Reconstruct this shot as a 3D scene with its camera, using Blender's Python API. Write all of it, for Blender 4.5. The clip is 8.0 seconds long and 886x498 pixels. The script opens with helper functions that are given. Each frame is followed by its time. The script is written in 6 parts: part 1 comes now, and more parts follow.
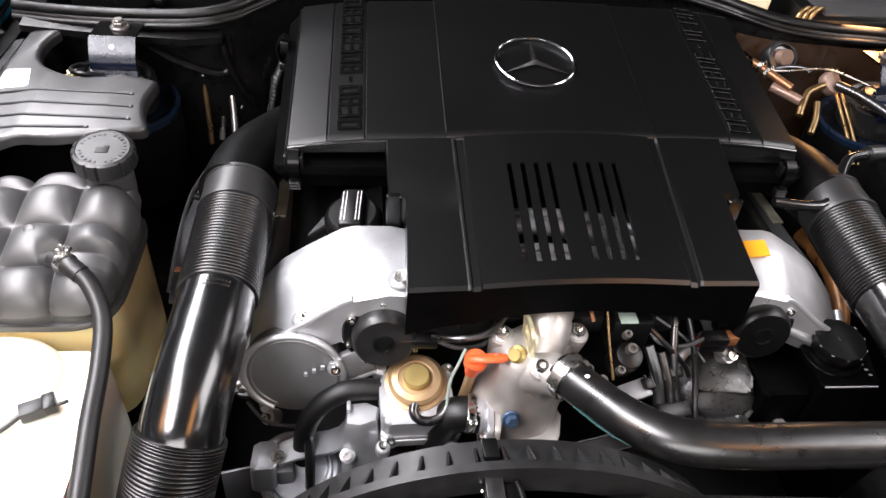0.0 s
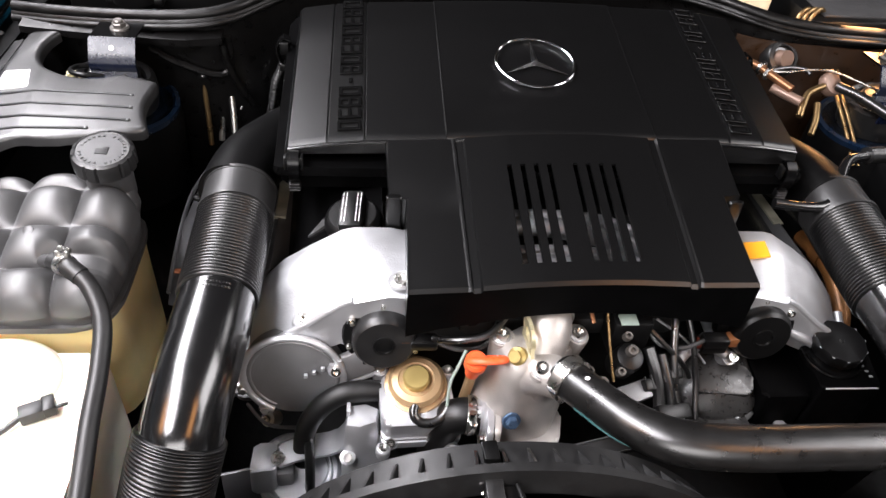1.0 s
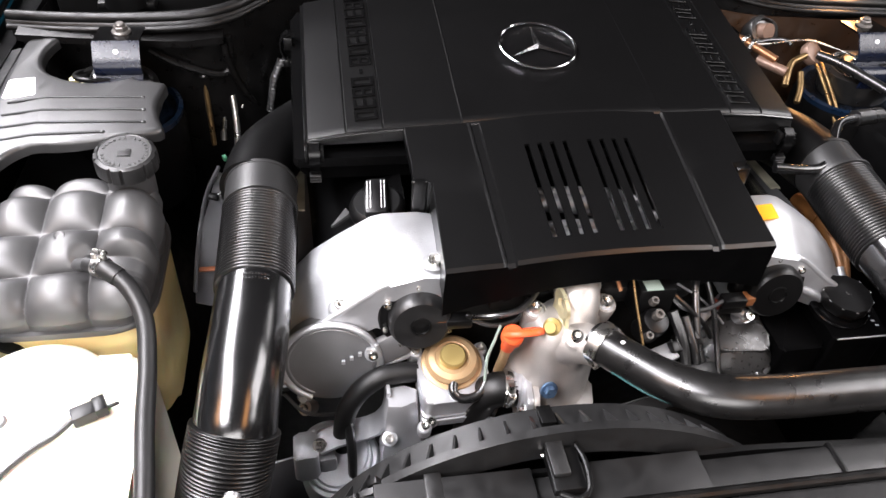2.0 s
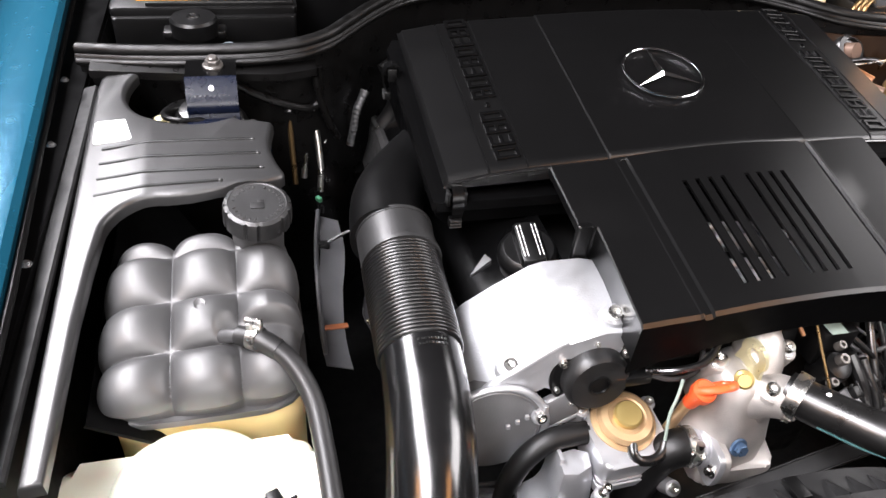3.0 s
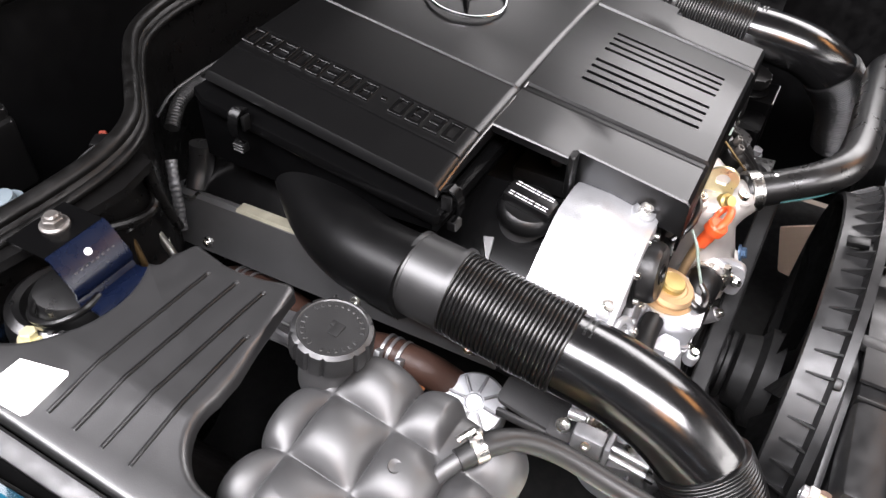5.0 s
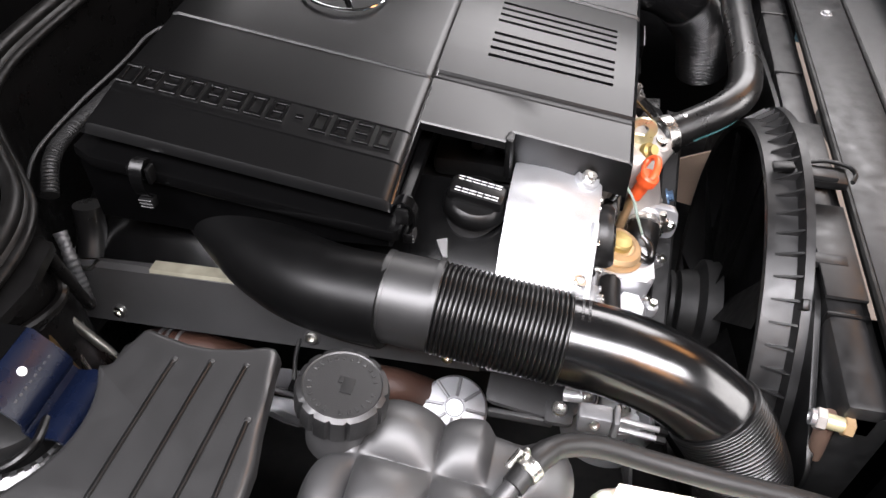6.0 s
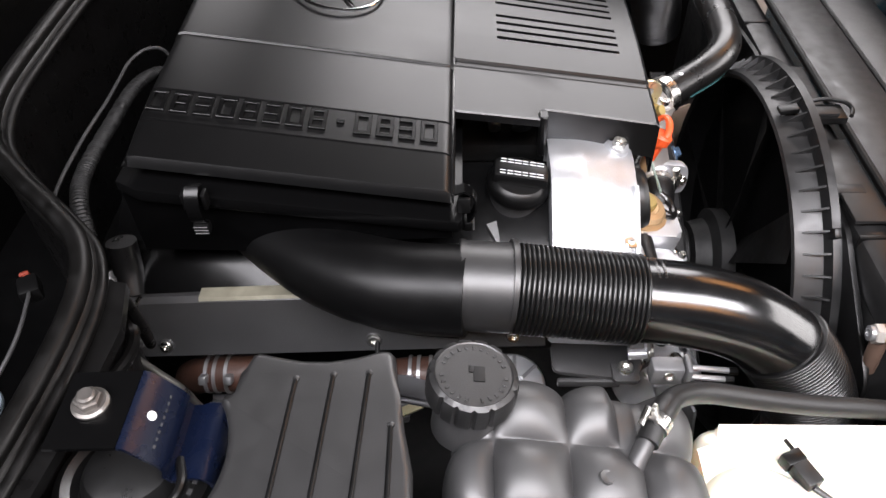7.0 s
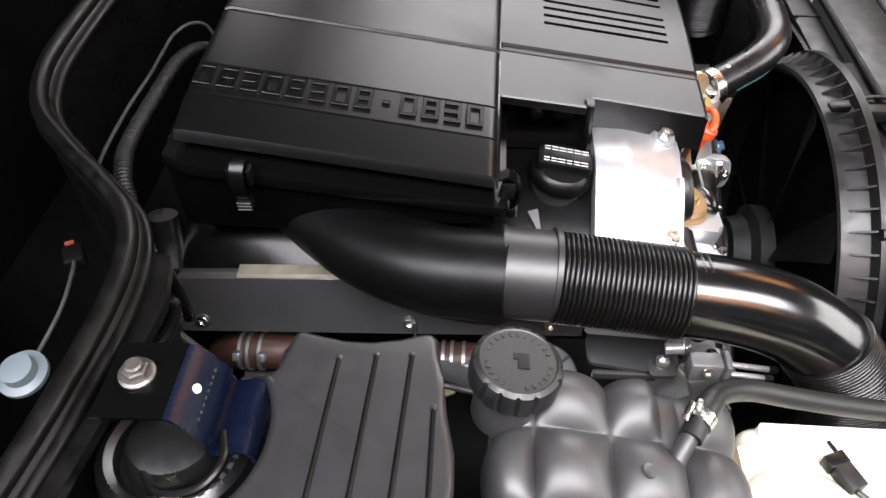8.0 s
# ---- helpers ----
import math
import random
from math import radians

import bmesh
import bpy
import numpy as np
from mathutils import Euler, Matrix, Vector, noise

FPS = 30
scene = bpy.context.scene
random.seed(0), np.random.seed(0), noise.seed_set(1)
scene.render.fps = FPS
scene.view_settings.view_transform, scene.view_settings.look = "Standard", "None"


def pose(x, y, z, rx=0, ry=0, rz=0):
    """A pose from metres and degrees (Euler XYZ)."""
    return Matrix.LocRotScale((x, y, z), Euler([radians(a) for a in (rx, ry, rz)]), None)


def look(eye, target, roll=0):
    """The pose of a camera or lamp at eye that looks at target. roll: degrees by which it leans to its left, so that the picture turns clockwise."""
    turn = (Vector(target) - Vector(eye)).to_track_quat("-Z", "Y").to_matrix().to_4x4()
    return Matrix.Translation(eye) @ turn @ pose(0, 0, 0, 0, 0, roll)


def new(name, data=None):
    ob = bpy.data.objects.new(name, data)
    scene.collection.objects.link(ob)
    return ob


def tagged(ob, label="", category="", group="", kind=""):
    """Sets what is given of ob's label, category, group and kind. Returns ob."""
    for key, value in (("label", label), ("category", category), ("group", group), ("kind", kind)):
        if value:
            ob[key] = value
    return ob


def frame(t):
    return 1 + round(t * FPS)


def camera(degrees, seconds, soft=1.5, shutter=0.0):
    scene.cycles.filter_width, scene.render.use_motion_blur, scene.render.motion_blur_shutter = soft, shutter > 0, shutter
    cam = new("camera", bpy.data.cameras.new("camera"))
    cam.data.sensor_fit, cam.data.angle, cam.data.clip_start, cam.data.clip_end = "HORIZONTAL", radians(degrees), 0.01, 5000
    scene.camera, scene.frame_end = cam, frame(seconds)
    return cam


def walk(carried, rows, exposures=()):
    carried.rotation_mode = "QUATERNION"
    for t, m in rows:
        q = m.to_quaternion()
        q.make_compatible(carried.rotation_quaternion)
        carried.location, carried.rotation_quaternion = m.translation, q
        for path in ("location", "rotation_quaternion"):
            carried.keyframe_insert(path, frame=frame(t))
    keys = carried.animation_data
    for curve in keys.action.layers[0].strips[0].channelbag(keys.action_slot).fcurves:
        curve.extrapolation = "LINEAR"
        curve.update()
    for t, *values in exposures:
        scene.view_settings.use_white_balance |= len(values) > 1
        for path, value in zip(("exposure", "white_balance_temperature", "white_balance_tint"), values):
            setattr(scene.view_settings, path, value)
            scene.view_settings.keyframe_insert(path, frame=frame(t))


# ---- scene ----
# ---- camera ----
cam = camera(63.1, 8.0)
PATH = [
    (0, (-0.2332, -0.7552, 1.3803), (-0.1288, -0.0106, 0.7210), 5.72),
    (0.5, (-0.2344, -0.7514, 1.3806), (-0.1270, -0.0094, 0.7188), 5.72),
    (1, (-0.2339, -0.7532, 1.3811), (-0.1288, -0.0088, 0.7217), 5.76),
    (1.2, (-0.2330, -0.7541, 1.3820), (-0.1271, -0.0115, 0.7207), 5.80),
    (2.3, (-0.3692, -0.7763, 1.3762), (-0.1810, -0.0452, 0.7205), 6.13),
    (2.5, (-0.4132, -0.7537, 1.3749), (-0.2129, -0.0152, 0.7312), 8.33),
    (3, (-0.5251, -0.6462, 1.3448), (-0.3009, 0.0866, 0.7024), 5.93),
    (3.5, (-0.6320, -0.5671, 1.3678), (-0.3001, 0.1015, 0.7023), 7.23),
    (4, (-0.7863, -0.4910, 1.3754), (-0.2727, 0.0562, 0.7145), 4.67),
    (4.2, (-0.8442, -0.4561, 1.3742), (-0.2828, 0.0313, 0.7055), 5.22),
    (5.3, (-0.8357, -0.2409, 1.3306), (-0.1780, 0.0570, 0.6388), 0.25),
    (5.5, (-0.8246, -0.2249, 1.3344), (-0.1623, 0.0321, 0.6306), -0.06),
    (6, (-0.8269, -0.1580, 1.3333), (-0.1317, -0.0153, 0.6287), 0.36),
    (6.5, (-0.8445, -0.0467, 1.3380), (-0.1528, 0.0024, 0.6174), -2.63),
    (7, (-0.8519, -0.0177, 1.3416), (-0.1554, 0.0139, 0.6247), -1.83),
    (7.5, (-0.8471, 0.0016, 1.3408), (-0.1584, 0.0546, 0.6177), -0.84),
    (8, (-0.8515, 0.0053, 1.3361), (-0.1683, 0.0616, 0.6081), -1.11),
]
walk(cam, [(t, look(eye, target, roll)) for t, eye, target, roll in PATH],
     [(0.0, 0.0), (1.2, 0.02), (2.5, 0.28), (3.0, 0.25), (3.5, 0.23), (4.0, 0.40), (5.5, 0.03), (6.0, -0.05), (6.5, -0.24), (7.0, -0.26), (7.5, -0.24), (8.0, -0.24)])

# ---- world and light ----
world = bpy.data.worlds.new("garage_air")
world.use_nodes = True
world.node_tree.nodes["Background"].inputs[0].default_value = (0.9, 0.95, 1.0, 1)
world.node_tree.nodes["Background"].inputs[1].default_value = 0.001
scene.world = world
scene.view_settings.exposure = 0.0


def lamp_panel(x, y, z, sx, sy, power, colour, rot=(0, 0, 0)):
    lamp = bpy.data.lights.new("unseen_lamp", "AREA")
    lamp.shape, lamp.size, lamp.size_y, lamp.energy, lamp.color = "RECTANGLE", sx, sy, power, colour
    ob = new("unseen_lamp", lamp)
    ob.matrix_world = pose(x, y, z, *rot)
    return ob


# unseen lamps; the long ceiling strip is read from highlights on the pipes
lamp_panel(-1.60, 0.2, 2.75, 0.8, 4.2, 300, (1.0, 0.97, 1.02), (0, -16, 7))
lamp_panel(2.1, -0.80, 2.55, 1.1, 1.9, 60, (1.0, 0.96, 0.98), (0, 54, -14))
# broad front fill, added to brighten the forward aluminium faces
lamp_panel(-0.5, -3.4, 2.0, 2.6, 1.4, 95, (1.0, 0.96, 0.96), (68, 0, 0))
# added lamp for the sheen on the far side of the lid
lamp_panel(3.0, 1.25, 2.6, 0.8, 1.0, 10, (1.0, 0.96, 0.98), (0, 54, 22))
# two warm lamps, added for the orange streaks on the intake pipe
lamp_panel(-2.35, -1.35, 2.7, 0.5, 0.8, 10, (1.0, 0.45, 0.16), (0, -40, 0))
lamp_panel(1.0, -1.90, 2.6, 0.5, 0.8, 8, (1.0, 0.45, 0.16), (30, 30, 0))
# small orange lamp added low inside the bay, not on the ceiling
lamp_panel(0.60, 0.34, 0.935, 0.06, 0.06, 0.55, (1.0, 0.48, 0.19), (-25, 12, 0))


# ---- materials ----
def material(name, colour, rough=0.5, metal=0.0, grain=0.0, grain_scale=400.0, blotch=0.15, blotch_scale=14.0,
             spec=0.5, coat=0.0, transmission=0.0, rough_var=0.12, sub=0.0):
    """A surface with two scales of variation: fine grain in the relief, broad blotches in colour and gloss."""
    m = bpy.data.materials.new(name)
    m.use_nodes = True
    nodes, links = m.node_tree.nodes, m.node_tree.links
    b = nodes["Principled BSDF"]
    b.inputs["Metallic"].default_value = metal
    b.inputs["Specular IOR Level"].default_value = spec
    b.inputs["Coat Weight"].default_value = coat
    b.inputs["Coat Roughness"].default_value = 0.06
    b.inputs["Transmission Weight"].default_value = transmission
    b.inputs["Subsurface Weight"].default_value = sub
    b.inputs["Subsurface Scale"].default_value = 0.02
    tex = nodes.new("ShaderNodeTexCoord")
    n1 = nodes.new("ShaderNodeTexNoise")
    n1.inputs["Scale"].default_value, n1.inputs["Detail"].default_value = blotch_scale, 6
    links.new(tex.outputs["Object"], n1.inputs["Vector"])
    ramp = nodes.new("ShaderNodeMapRange")
    ramp.inputs[1].default_value, ramp.inputs[2].default_value = 0.3, 0.7
    ramp.inputs[3].default_value, ramp.inputs[4].default_value = 1 - blotch, 1 + blotch
    links.new(n1.outputs["Fac"], ramp.inputs[0])
    mul = nodes.new("ShaderNodeVectorMath")
    mul.operation = "SCALE"
    mul.inputs[0].default_value = colour[:3]
    links.new(ramp.outputs[0], mul.inputs["Scale"])
    links.new(mul.outputs[0], b.inputs["Base Color"])
    n2 = nodes.new("ShaderNodeTexNoise")
    n2.inputs["Scale"].default_value, n2.inputs["Detail"].default_value = blotch_scale * 4, 8
    links.new(tex.outputs["Object"], n2.inputs["Vector"])
    r2 = nodes.new("ShaderNodeMapRange")
    r2.inputs[1].default_value, r2.inputs[2].default_value = 0.3, 0.7
    r2.inputs[3].default_value, r2.inputs[4].default_value = max(rough - rough_var, 0.03), min(rough + rough_var, 1)
    links.new(n2.outputs["Fac"], r2.inputs[0])
    links.new(r2.outputs[0], b.inputs["Roughness"])
    if grain:
        n3 = nodes.new("ShaderNodeTexNoise")
        n3.inputs["Scale"].default_value, n3.inputs["Detail"].default_value = grain_scale, 3
        links.new(tex.outputs["Object"], n3.inputs["Vector"])
        bump = nodes.new("ShaderNodeBump")
        bump.inputs["Strength"].default_value, bump.inputs["Distance"].default_value = grain, 0.001
        links.new(n3.outputs["Fac"], bump.inputs["Height"])
        links.new(bump.outputs[0], b.inputs["Normal"])
    return m


COVER = material("satin_black_plastic", (0.0019, 0.0019, 0.0020), 0.300, grain=0.0, grain_scale=900, blotch=0.06, rough_var=0.012)
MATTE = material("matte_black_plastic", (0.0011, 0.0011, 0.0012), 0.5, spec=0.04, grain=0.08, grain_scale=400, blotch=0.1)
GLOSS = material("polished_black_plastic", (0.002, 0.002, 0.0021), 0.22, spec=0.22, blotch=0.05, rough_var=0.03)
BLACK = material("black_plastic", (0.0022, 0.0022, 0.0023), 0.36, spec=0.4, grain=0.05, grain_scale=500, blotch=0.1, rough_var=0.04)
# near black for parts deep in the bay; their shade is in this colour
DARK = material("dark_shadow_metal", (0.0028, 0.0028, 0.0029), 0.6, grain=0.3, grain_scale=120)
PIPE = material("glossy_black_pipe", (0.0042, 0.0042, 0.0044), 0.19, spec=1.0, blotch=0.05, rough_var=0.03)
RUBBER = material("black_rubber", (0.0045, 0.0045, 0.0046), 0.30, spec=1.0, grain=0.06, grain_scale=400, blotch=0.1, rough_var=0.04)
HOSE = material("matte_hose_rubber", (0.0036, 0.0036, 0.0037), 0.45, spec=0.45, grain=0.06, grain_scale=300, blotch=0.15, rough_var=0.06)
NECK = material("dull_black_neck", (0.002, 0.002, 0.0021), 0.38, spec=0.24, grain=0.04, grain_scale=500, blotch=0.08, rough_var=0.03)
RADHOSE = material("satin_hose_rubber", (0.0055, 0.0053, 0.0052), 0.31, spec=0.85, grain=0.03, grain_scale=300, blotch=0.12, rough_var=0.06)
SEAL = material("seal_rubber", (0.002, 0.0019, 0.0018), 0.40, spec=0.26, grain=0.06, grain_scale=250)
COLLAR = material("satin_grey_collar", (0.012, 0.012, 0.0122), 0.42, spec=0.9, grain=0.04, grain_scale=500, blotch=0.06, rough_var=0.03)
RIBBED = material("ribbed_black_rubber", (0.003, 0.003, 0.0031), 0.31, spec=0.65, blotch=0.05, rough_var=0.02)
TANKHOSE = material("satin_tank_hose", (0.008, 0.008, 0.0082), 0.46, spec=0.6, grain=0.05, grain_scale=500, blotch=0.1, rough_var=0.04)
CAPM = material("dark_grey_cap_plastic", (0.0075, 0.0075, 0.0077), 0.42, spec=0.8, grain=0.25, grain_scale=900, blotch=0.08, rough_var=0.05)
# orange light on the far exhaust pipe is put into this brown
WARMPIPE = material("warm_lit_brown_steel", (0.12, 0.050, 0.014), 0.42, metal=0.5, grain=0.3, grain_scale=90, blotch=0.4, blotch_scale=40)
TANK = material("tank_grey_plastic", (0.033, 0.033, 0.0338), 0.48, spec=1.0, grain=0.03, grain_scale=500, blotch=0.05, rough_var=0.04)
TANKLOW = material("amber_translucent_plastic", (0.72, 0.58, 0.28), 0.4, sub=0.25, blotch=0.1)
WHITE = material("white_plastic", (0.86, 0.83, 0.70), 0.42, blotch=0.03, sub=0.15)
STRUT = material("grey_moulded_plastic", (0.0135, 0.0135, 0.0138), 0.38, spec=1.0, grain=0.08, grain_scale=900, blotch=0.04, rough_var=0.03)
ALU = material("cast_aluminium", (0.55, 0.56, 0.58), 0.42, metal=0.75, grain=0.28, grain_scale=420, blotch=0.12, blotch_scale=22, rough_var=0.07)
ALUPLATE = material("grey_sand_cast_aluminium", (0.21, 0.21, 0.215), 0.45, metal=0.55, grain=0.3, grain_scale=600, blotch=0.12, blotch_scale=25)
ALUWARM = material("sand_cast_aluminium", (0.46, 0.435, 0.41), 0.46, metal=0.6, grain=0.35, grain_scale=500, blotch=0.22, blotch_scale=30)
SHROUDM = material("grey_black_moulding", (0.0075, 0.0075, 0.0077), 0.42, spec=0.6, grain=0.08, grain_scale=500, blotch=0.08)
ALUDULL = material("dull_aluminium", (0.40, 0.40, 0.41), 0.42, metal=0.8, grain=0.22, grain_scale=300, blotch=0.15)
STEEL = material("zinc_steel", (0.62, 0.61, 0.58), 0.28, metal=1.0, grain=0.1, blotch=0.1)
CHROME = material("chrome", (0.8, 0.8, 0.82), 0.10, metal=1.0, blotch=0.03, rough_var=0.03)
BRASS = material("yellow_zinc", (0.52, 0.36, 0.20), 0.42, metal=0.6, blotch=0.12)
CROWNM = material("dull_gold_zinc", (0.42, 0.32, 0.12), 0.42, metal=0.6, blotch=0.1)
EYEZINC = material("pale_zinc_plate", (0.72, 0.66, 0.42), 0.36, metal=0.7, blotch=0.15)
GREYPAINT = material("grey_valve_cover", (0.06, 0.06, 0.061), 0.40, metal=0.4, grain=0.2, grain_scale=400, blotch=0.12)
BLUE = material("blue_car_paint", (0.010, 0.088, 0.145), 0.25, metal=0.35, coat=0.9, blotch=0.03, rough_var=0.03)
# darker copy of the blue paint, holding the shade inside the strut opening
SHADEBLUE = material("shaded_blue_paint", (0.002, 0.007, 0.018), 0.35, coat=0.15, blotch=0.15)
NAVY = material("navy_bracket_paint", (0.0016, 0.0034, 0.0115), 0.28, spec=0.42, blotch=0.05, rough_var=0.04)
ORANGE = material("orange_plastic", (0.75, 0.10, 0.025), 0.38, blotch=0.06)
# brown holds the warm glow that falls on the right firewall
WARMWALL = material("warm_brown_panel", (0.018, 0.008, 0.003), 0.38, spec=0.6, grain=0.3, grain_scale=60, blotch=0.4, blotch_scale=20)
YELLOW = material("yellow_sticker", (0.76, 0.32, 0.012), 0.5, blotch=0.04)
PAPER = material("white_sticker", (0.8, 0.8, 0.8), 0.5, blotch=0.03)
GREYLABEL = material("grey_sticker", (0.3, 0.3, 0.3), 0.5, blotch=0.05)
COPPER = material("brown_hose", (0.055, 0.026, 0.018), 0.5, grain=0.3)
LINES = material("warm_brown_line", (0.24, 0.16, 0.075), 0.35, metal=0.9, blotch=0.25)
FOIL = material("braided_heat_sleeve", (0.014, 0.014, 0.014), 0.5, metal=0.4, grain=0.6, grain_scale=300)
FOILBRIGHT = material("foil_heat_sleeve", (0.10, 0.10, 0.103), 0.42, metal=0.6, grain=0.9, grain_scale=420)
PRINT = material("faded_teal_print", (0.02, 0.07, 0.07), 0.5, blotch=0.2)
SHIELD = material("heat_shield_sheet", (0.16, 0.16, 0.167), 0.42, metal=0.5, grain=0.2, grain_scale=60, blotch=0.25)
TEAL = material("teal_print", (0.28, 0.35, 0.31), 0.5, blotch=0.1)
CREAM = material("cream_plastic_box", (0.75, 0.62, 0.42), 0.5, blotch=0.05)
RUST = material("rust_brown_paint", (0.22, 0.07, 0.025), 0.5, blotch=0.2)
PALEBLUE = material("pale_blue_grey_plastic", (0.10, 0.125, 0.14), 0.45, blotch=0.1)
COPPERM = material("dark_warm_copper", (0.25, 0.12, 0.06), 0.4, metal=0.8, blotch=0.2)
BOLTM = material("dull_zinc_bolt", (0.16, 0.15, 0.14), 0.42, metal=0.8, grain=0.2, blotch=0.2)
RED = material("red_plastic", (0.14, 0.02, 0.01), 0.45)
TAN = material("lit_floor_tan", (0.62, 0.47, 0.36), 0.6, blotch=0.04)
BLUEBOLT = material("blue_coated_steel", (0.10, 0.17, 0.28), 0.35, metal=0.6)
PINKM = material("brown_pink_metal", (0.19, 0.125, 0.095), 0.42, metal=0.4, blotch=0.2)
BROWNWIRE = material("brown_connector", (0.16, 0.06, 0.02), 0.5)
BAYPAINT = material("black_bay_paint", (0.002, 0.002, 0.0021), 0.42, spec=0.08, grain=0.06, grain_scale=80, blotch=0.1)
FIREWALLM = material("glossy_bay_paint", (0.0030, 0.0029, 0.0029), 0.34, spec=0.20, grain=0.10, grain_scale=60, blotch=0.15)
CASTGREY = material("oily_grey_casting", (0.020, 0.0195, 0.019), 0.34, spec=0.7, grain=0.08, grain_scale=260, blotch=0.3, blotch_scale=40)
GREENCLIP = material("green_clip_plastic", (0.06, 0.22, 0.12), 0.45, blotch=0.08)
STRIPM = material("pale_tan_strip", (0.30, 0.285, 0.22), 0.42, metal=0.4, grain=0.2, grain_scale=120, blotch=0.35, blotch_scale=30)
FLOORM = material("garage_floor_concrete", (0.26, 0.22, 0.19), 0.8, grain=0.4, grain_scale=40, blotch_scale=1.5)
WALLM = material("garage_wall_paint", (0.022, 0.022, 0.023), 0.8, grain=0.2, grain_scale=60, blotch_scale=1.0)
INK = material("white_ink", (0.75, 0.75, 0.75), 0.5, blotch=0.02)


# ---- building helpers ----
def finish(bm, name, mat, smooth=35):
    bmesh.ops.recalc_face_normals(bm, faces=bm.faces)
    me = bpy.data.meshes.new(name)
    bm.to_mesh(me)
    bm.free()
    me.materials.append(mat)
    for p in me.polygons:
        p.use_smooth = True
    me.set_sharp_from_angle(angle=radians(smooth))
    return me


def thing(name, label, category, group="", kind="", at=(0, 0, 0)):
    ob = new(name)
    ob.empty_display_size = 0.02
    ob.location = at
    return tagged(ob, label, category, group, kind)


def part(name, bm, mat, parent, label="", smooth=35):
    """Links a bmesh as one mesh object under a thing or a part."""
    ob = new(name, finish(bm, name, mat, smooth))
    ob.parent = parent
    base = parent
    off = Vector()
    while base is not None:
        off += base.location
        base = base.parent
    ob.location = -off
    if label:
        ob["label"] = label
    return ob


def solid(name, bm, mat, label, category, group="", kind="", smooth=35):
    """A thing that is one mesh."""
    return tagged(new(name, finish(bm, name, mat, smooth)), label, category, group, kind)


def B():
    return bmesh.new()


def rbox(bm, c, s, bevel=0.002, m=None, seg=2):
    """A box with rounded edges at c, of size s, turned by m."""
    r = bmesh.ops.create_cube(bm, size=1.0)
    verts = r["verts"]
    bmesh.ops.scale(bm, vec=s, verts=verts)
    if bevel > 0:
        edges = list({e for v in verts for e in v.link_edges})
        out = bmesh.ops.bevel(bm, geom=edges, offset=min(bevel, min(s) * 0.49), segments=seg, affect="EDGES", profile=0.5)
        verts = list({v for f in out["faces"] for v in f.verts} | {v for v in verts if v.is_valid})
    bmesh.ops.transform(bm, matrix=Matrix.Translation(c) @ (m or Matrix()), verts=verts)
    return bm


def smooth_line(pts, n=8):
    """Catmull-Rom through the points."""
    p = [Vector(q) for q in pts]
    p = [2 * p[0] - p[1], *p, 2 * p[-1] - p[-2]]
    out = []
    for i in range(1, len(p) - 2):
        for k in range(n):
            t = k / n
            a, b, c, d = p[i - 1], p[i], p[i + 1], p[i + 2]
            out.append(0.5 * (2 * b + (c - a) * t + (2 * a - 5 * b + 4 * c - d) * t * t + (3 * b - a - 3 * c + d) * t ** 3))
    out.append(p[-2])
    return out


def tube(bm, pts, r, seg=20, n=8, caps=True, flat=1.0, up=(0, 0, 1)):
    """A tube along a smooth line; r is a number or a function of (0..1 along, metres along)."""
    line = smooth_line(pts, n) if n > 1 else [Vector(p) for p in pts]
    lens = [0.0]
    for a, b in zip(line, line[1:]):
        lens.append(lens[-1] + (b - a).length)
    total = lens[-1] or 1
    ref = Vector(up)
    rings = []
    side = None
    for i, p in enumerate(line):
        d = (line[min(i + 1, len(line) - 1)] - line[max(i - 1, 0)]).normalized()
        if side is None:
            if abs(d.dot(ref)) > 0.95:
                ref = Vector((1, 0, 0))
            side = d.cross(ref).normalized()
        else:
            side = (side - d * side.dot(d)).normalized()
        top = side.cross(d)
        rad = r(lens[i] / total, lens[i]) if callable(r) else r
        rings.append([bm.verts.new(p + rad * (math.cos(a) * side + flat * math.sin(a) * top))
                      for a in (2 * math.pi * k / seg for k in range(seg))])
    for a, b in zip(rings, rings[1:]):
        for k in range(seg):
            bm.faces.new((a[k], a[(k + 1) % seg], b[(k + 1) % seg], b[k]))
    if caps:
        bm.faces.new(rings[0])
        bm.faces.new(rings[-1])
    return bm


def lathe(bm, profile, seg=32, m=None, radial=None):
    """A solid of revolution about z from (r, z) pairs, set down by m. radial(angle, r, z) may change r."""
    m = m or Matrix()
    rings = []
    for r, z in profile:
        if r < 1e-6:
            rings.append([bm.verts.new(m @ Vector((0, 0, z)))])
        else:
            rings.append([bm.verts.new(m @ Vector(((radial(a, r, z) if radial else r) * math.cos(a),
                                                    (radial(a, r, z) if radial else r) * math.sin(a), z)))
                          for a in (2 * math.pi * k / seg for k in range(seg))])
    for a, b in zip(rings, rings[1:]):
        for k in range(seg):
            j = (k + 1) % seg
            if len(a) == 1 and len(b) > 1:
                bm.faces.new((a[0], b[k], b[j]))
            elif len(b) == 1 and len(a) > 1:
                bm.faces.new((a[k], a[j], b[0]))
            elif len(a) > 1:
                bm.faces.new((a[k], a[j], b[j], b[k]))
    if len(rings[0]) > 1:
        bm.faces.new(rings[0])
    if len(rings[-1]) > 1:
        bm.faces.new(rings[-1])
    return bm


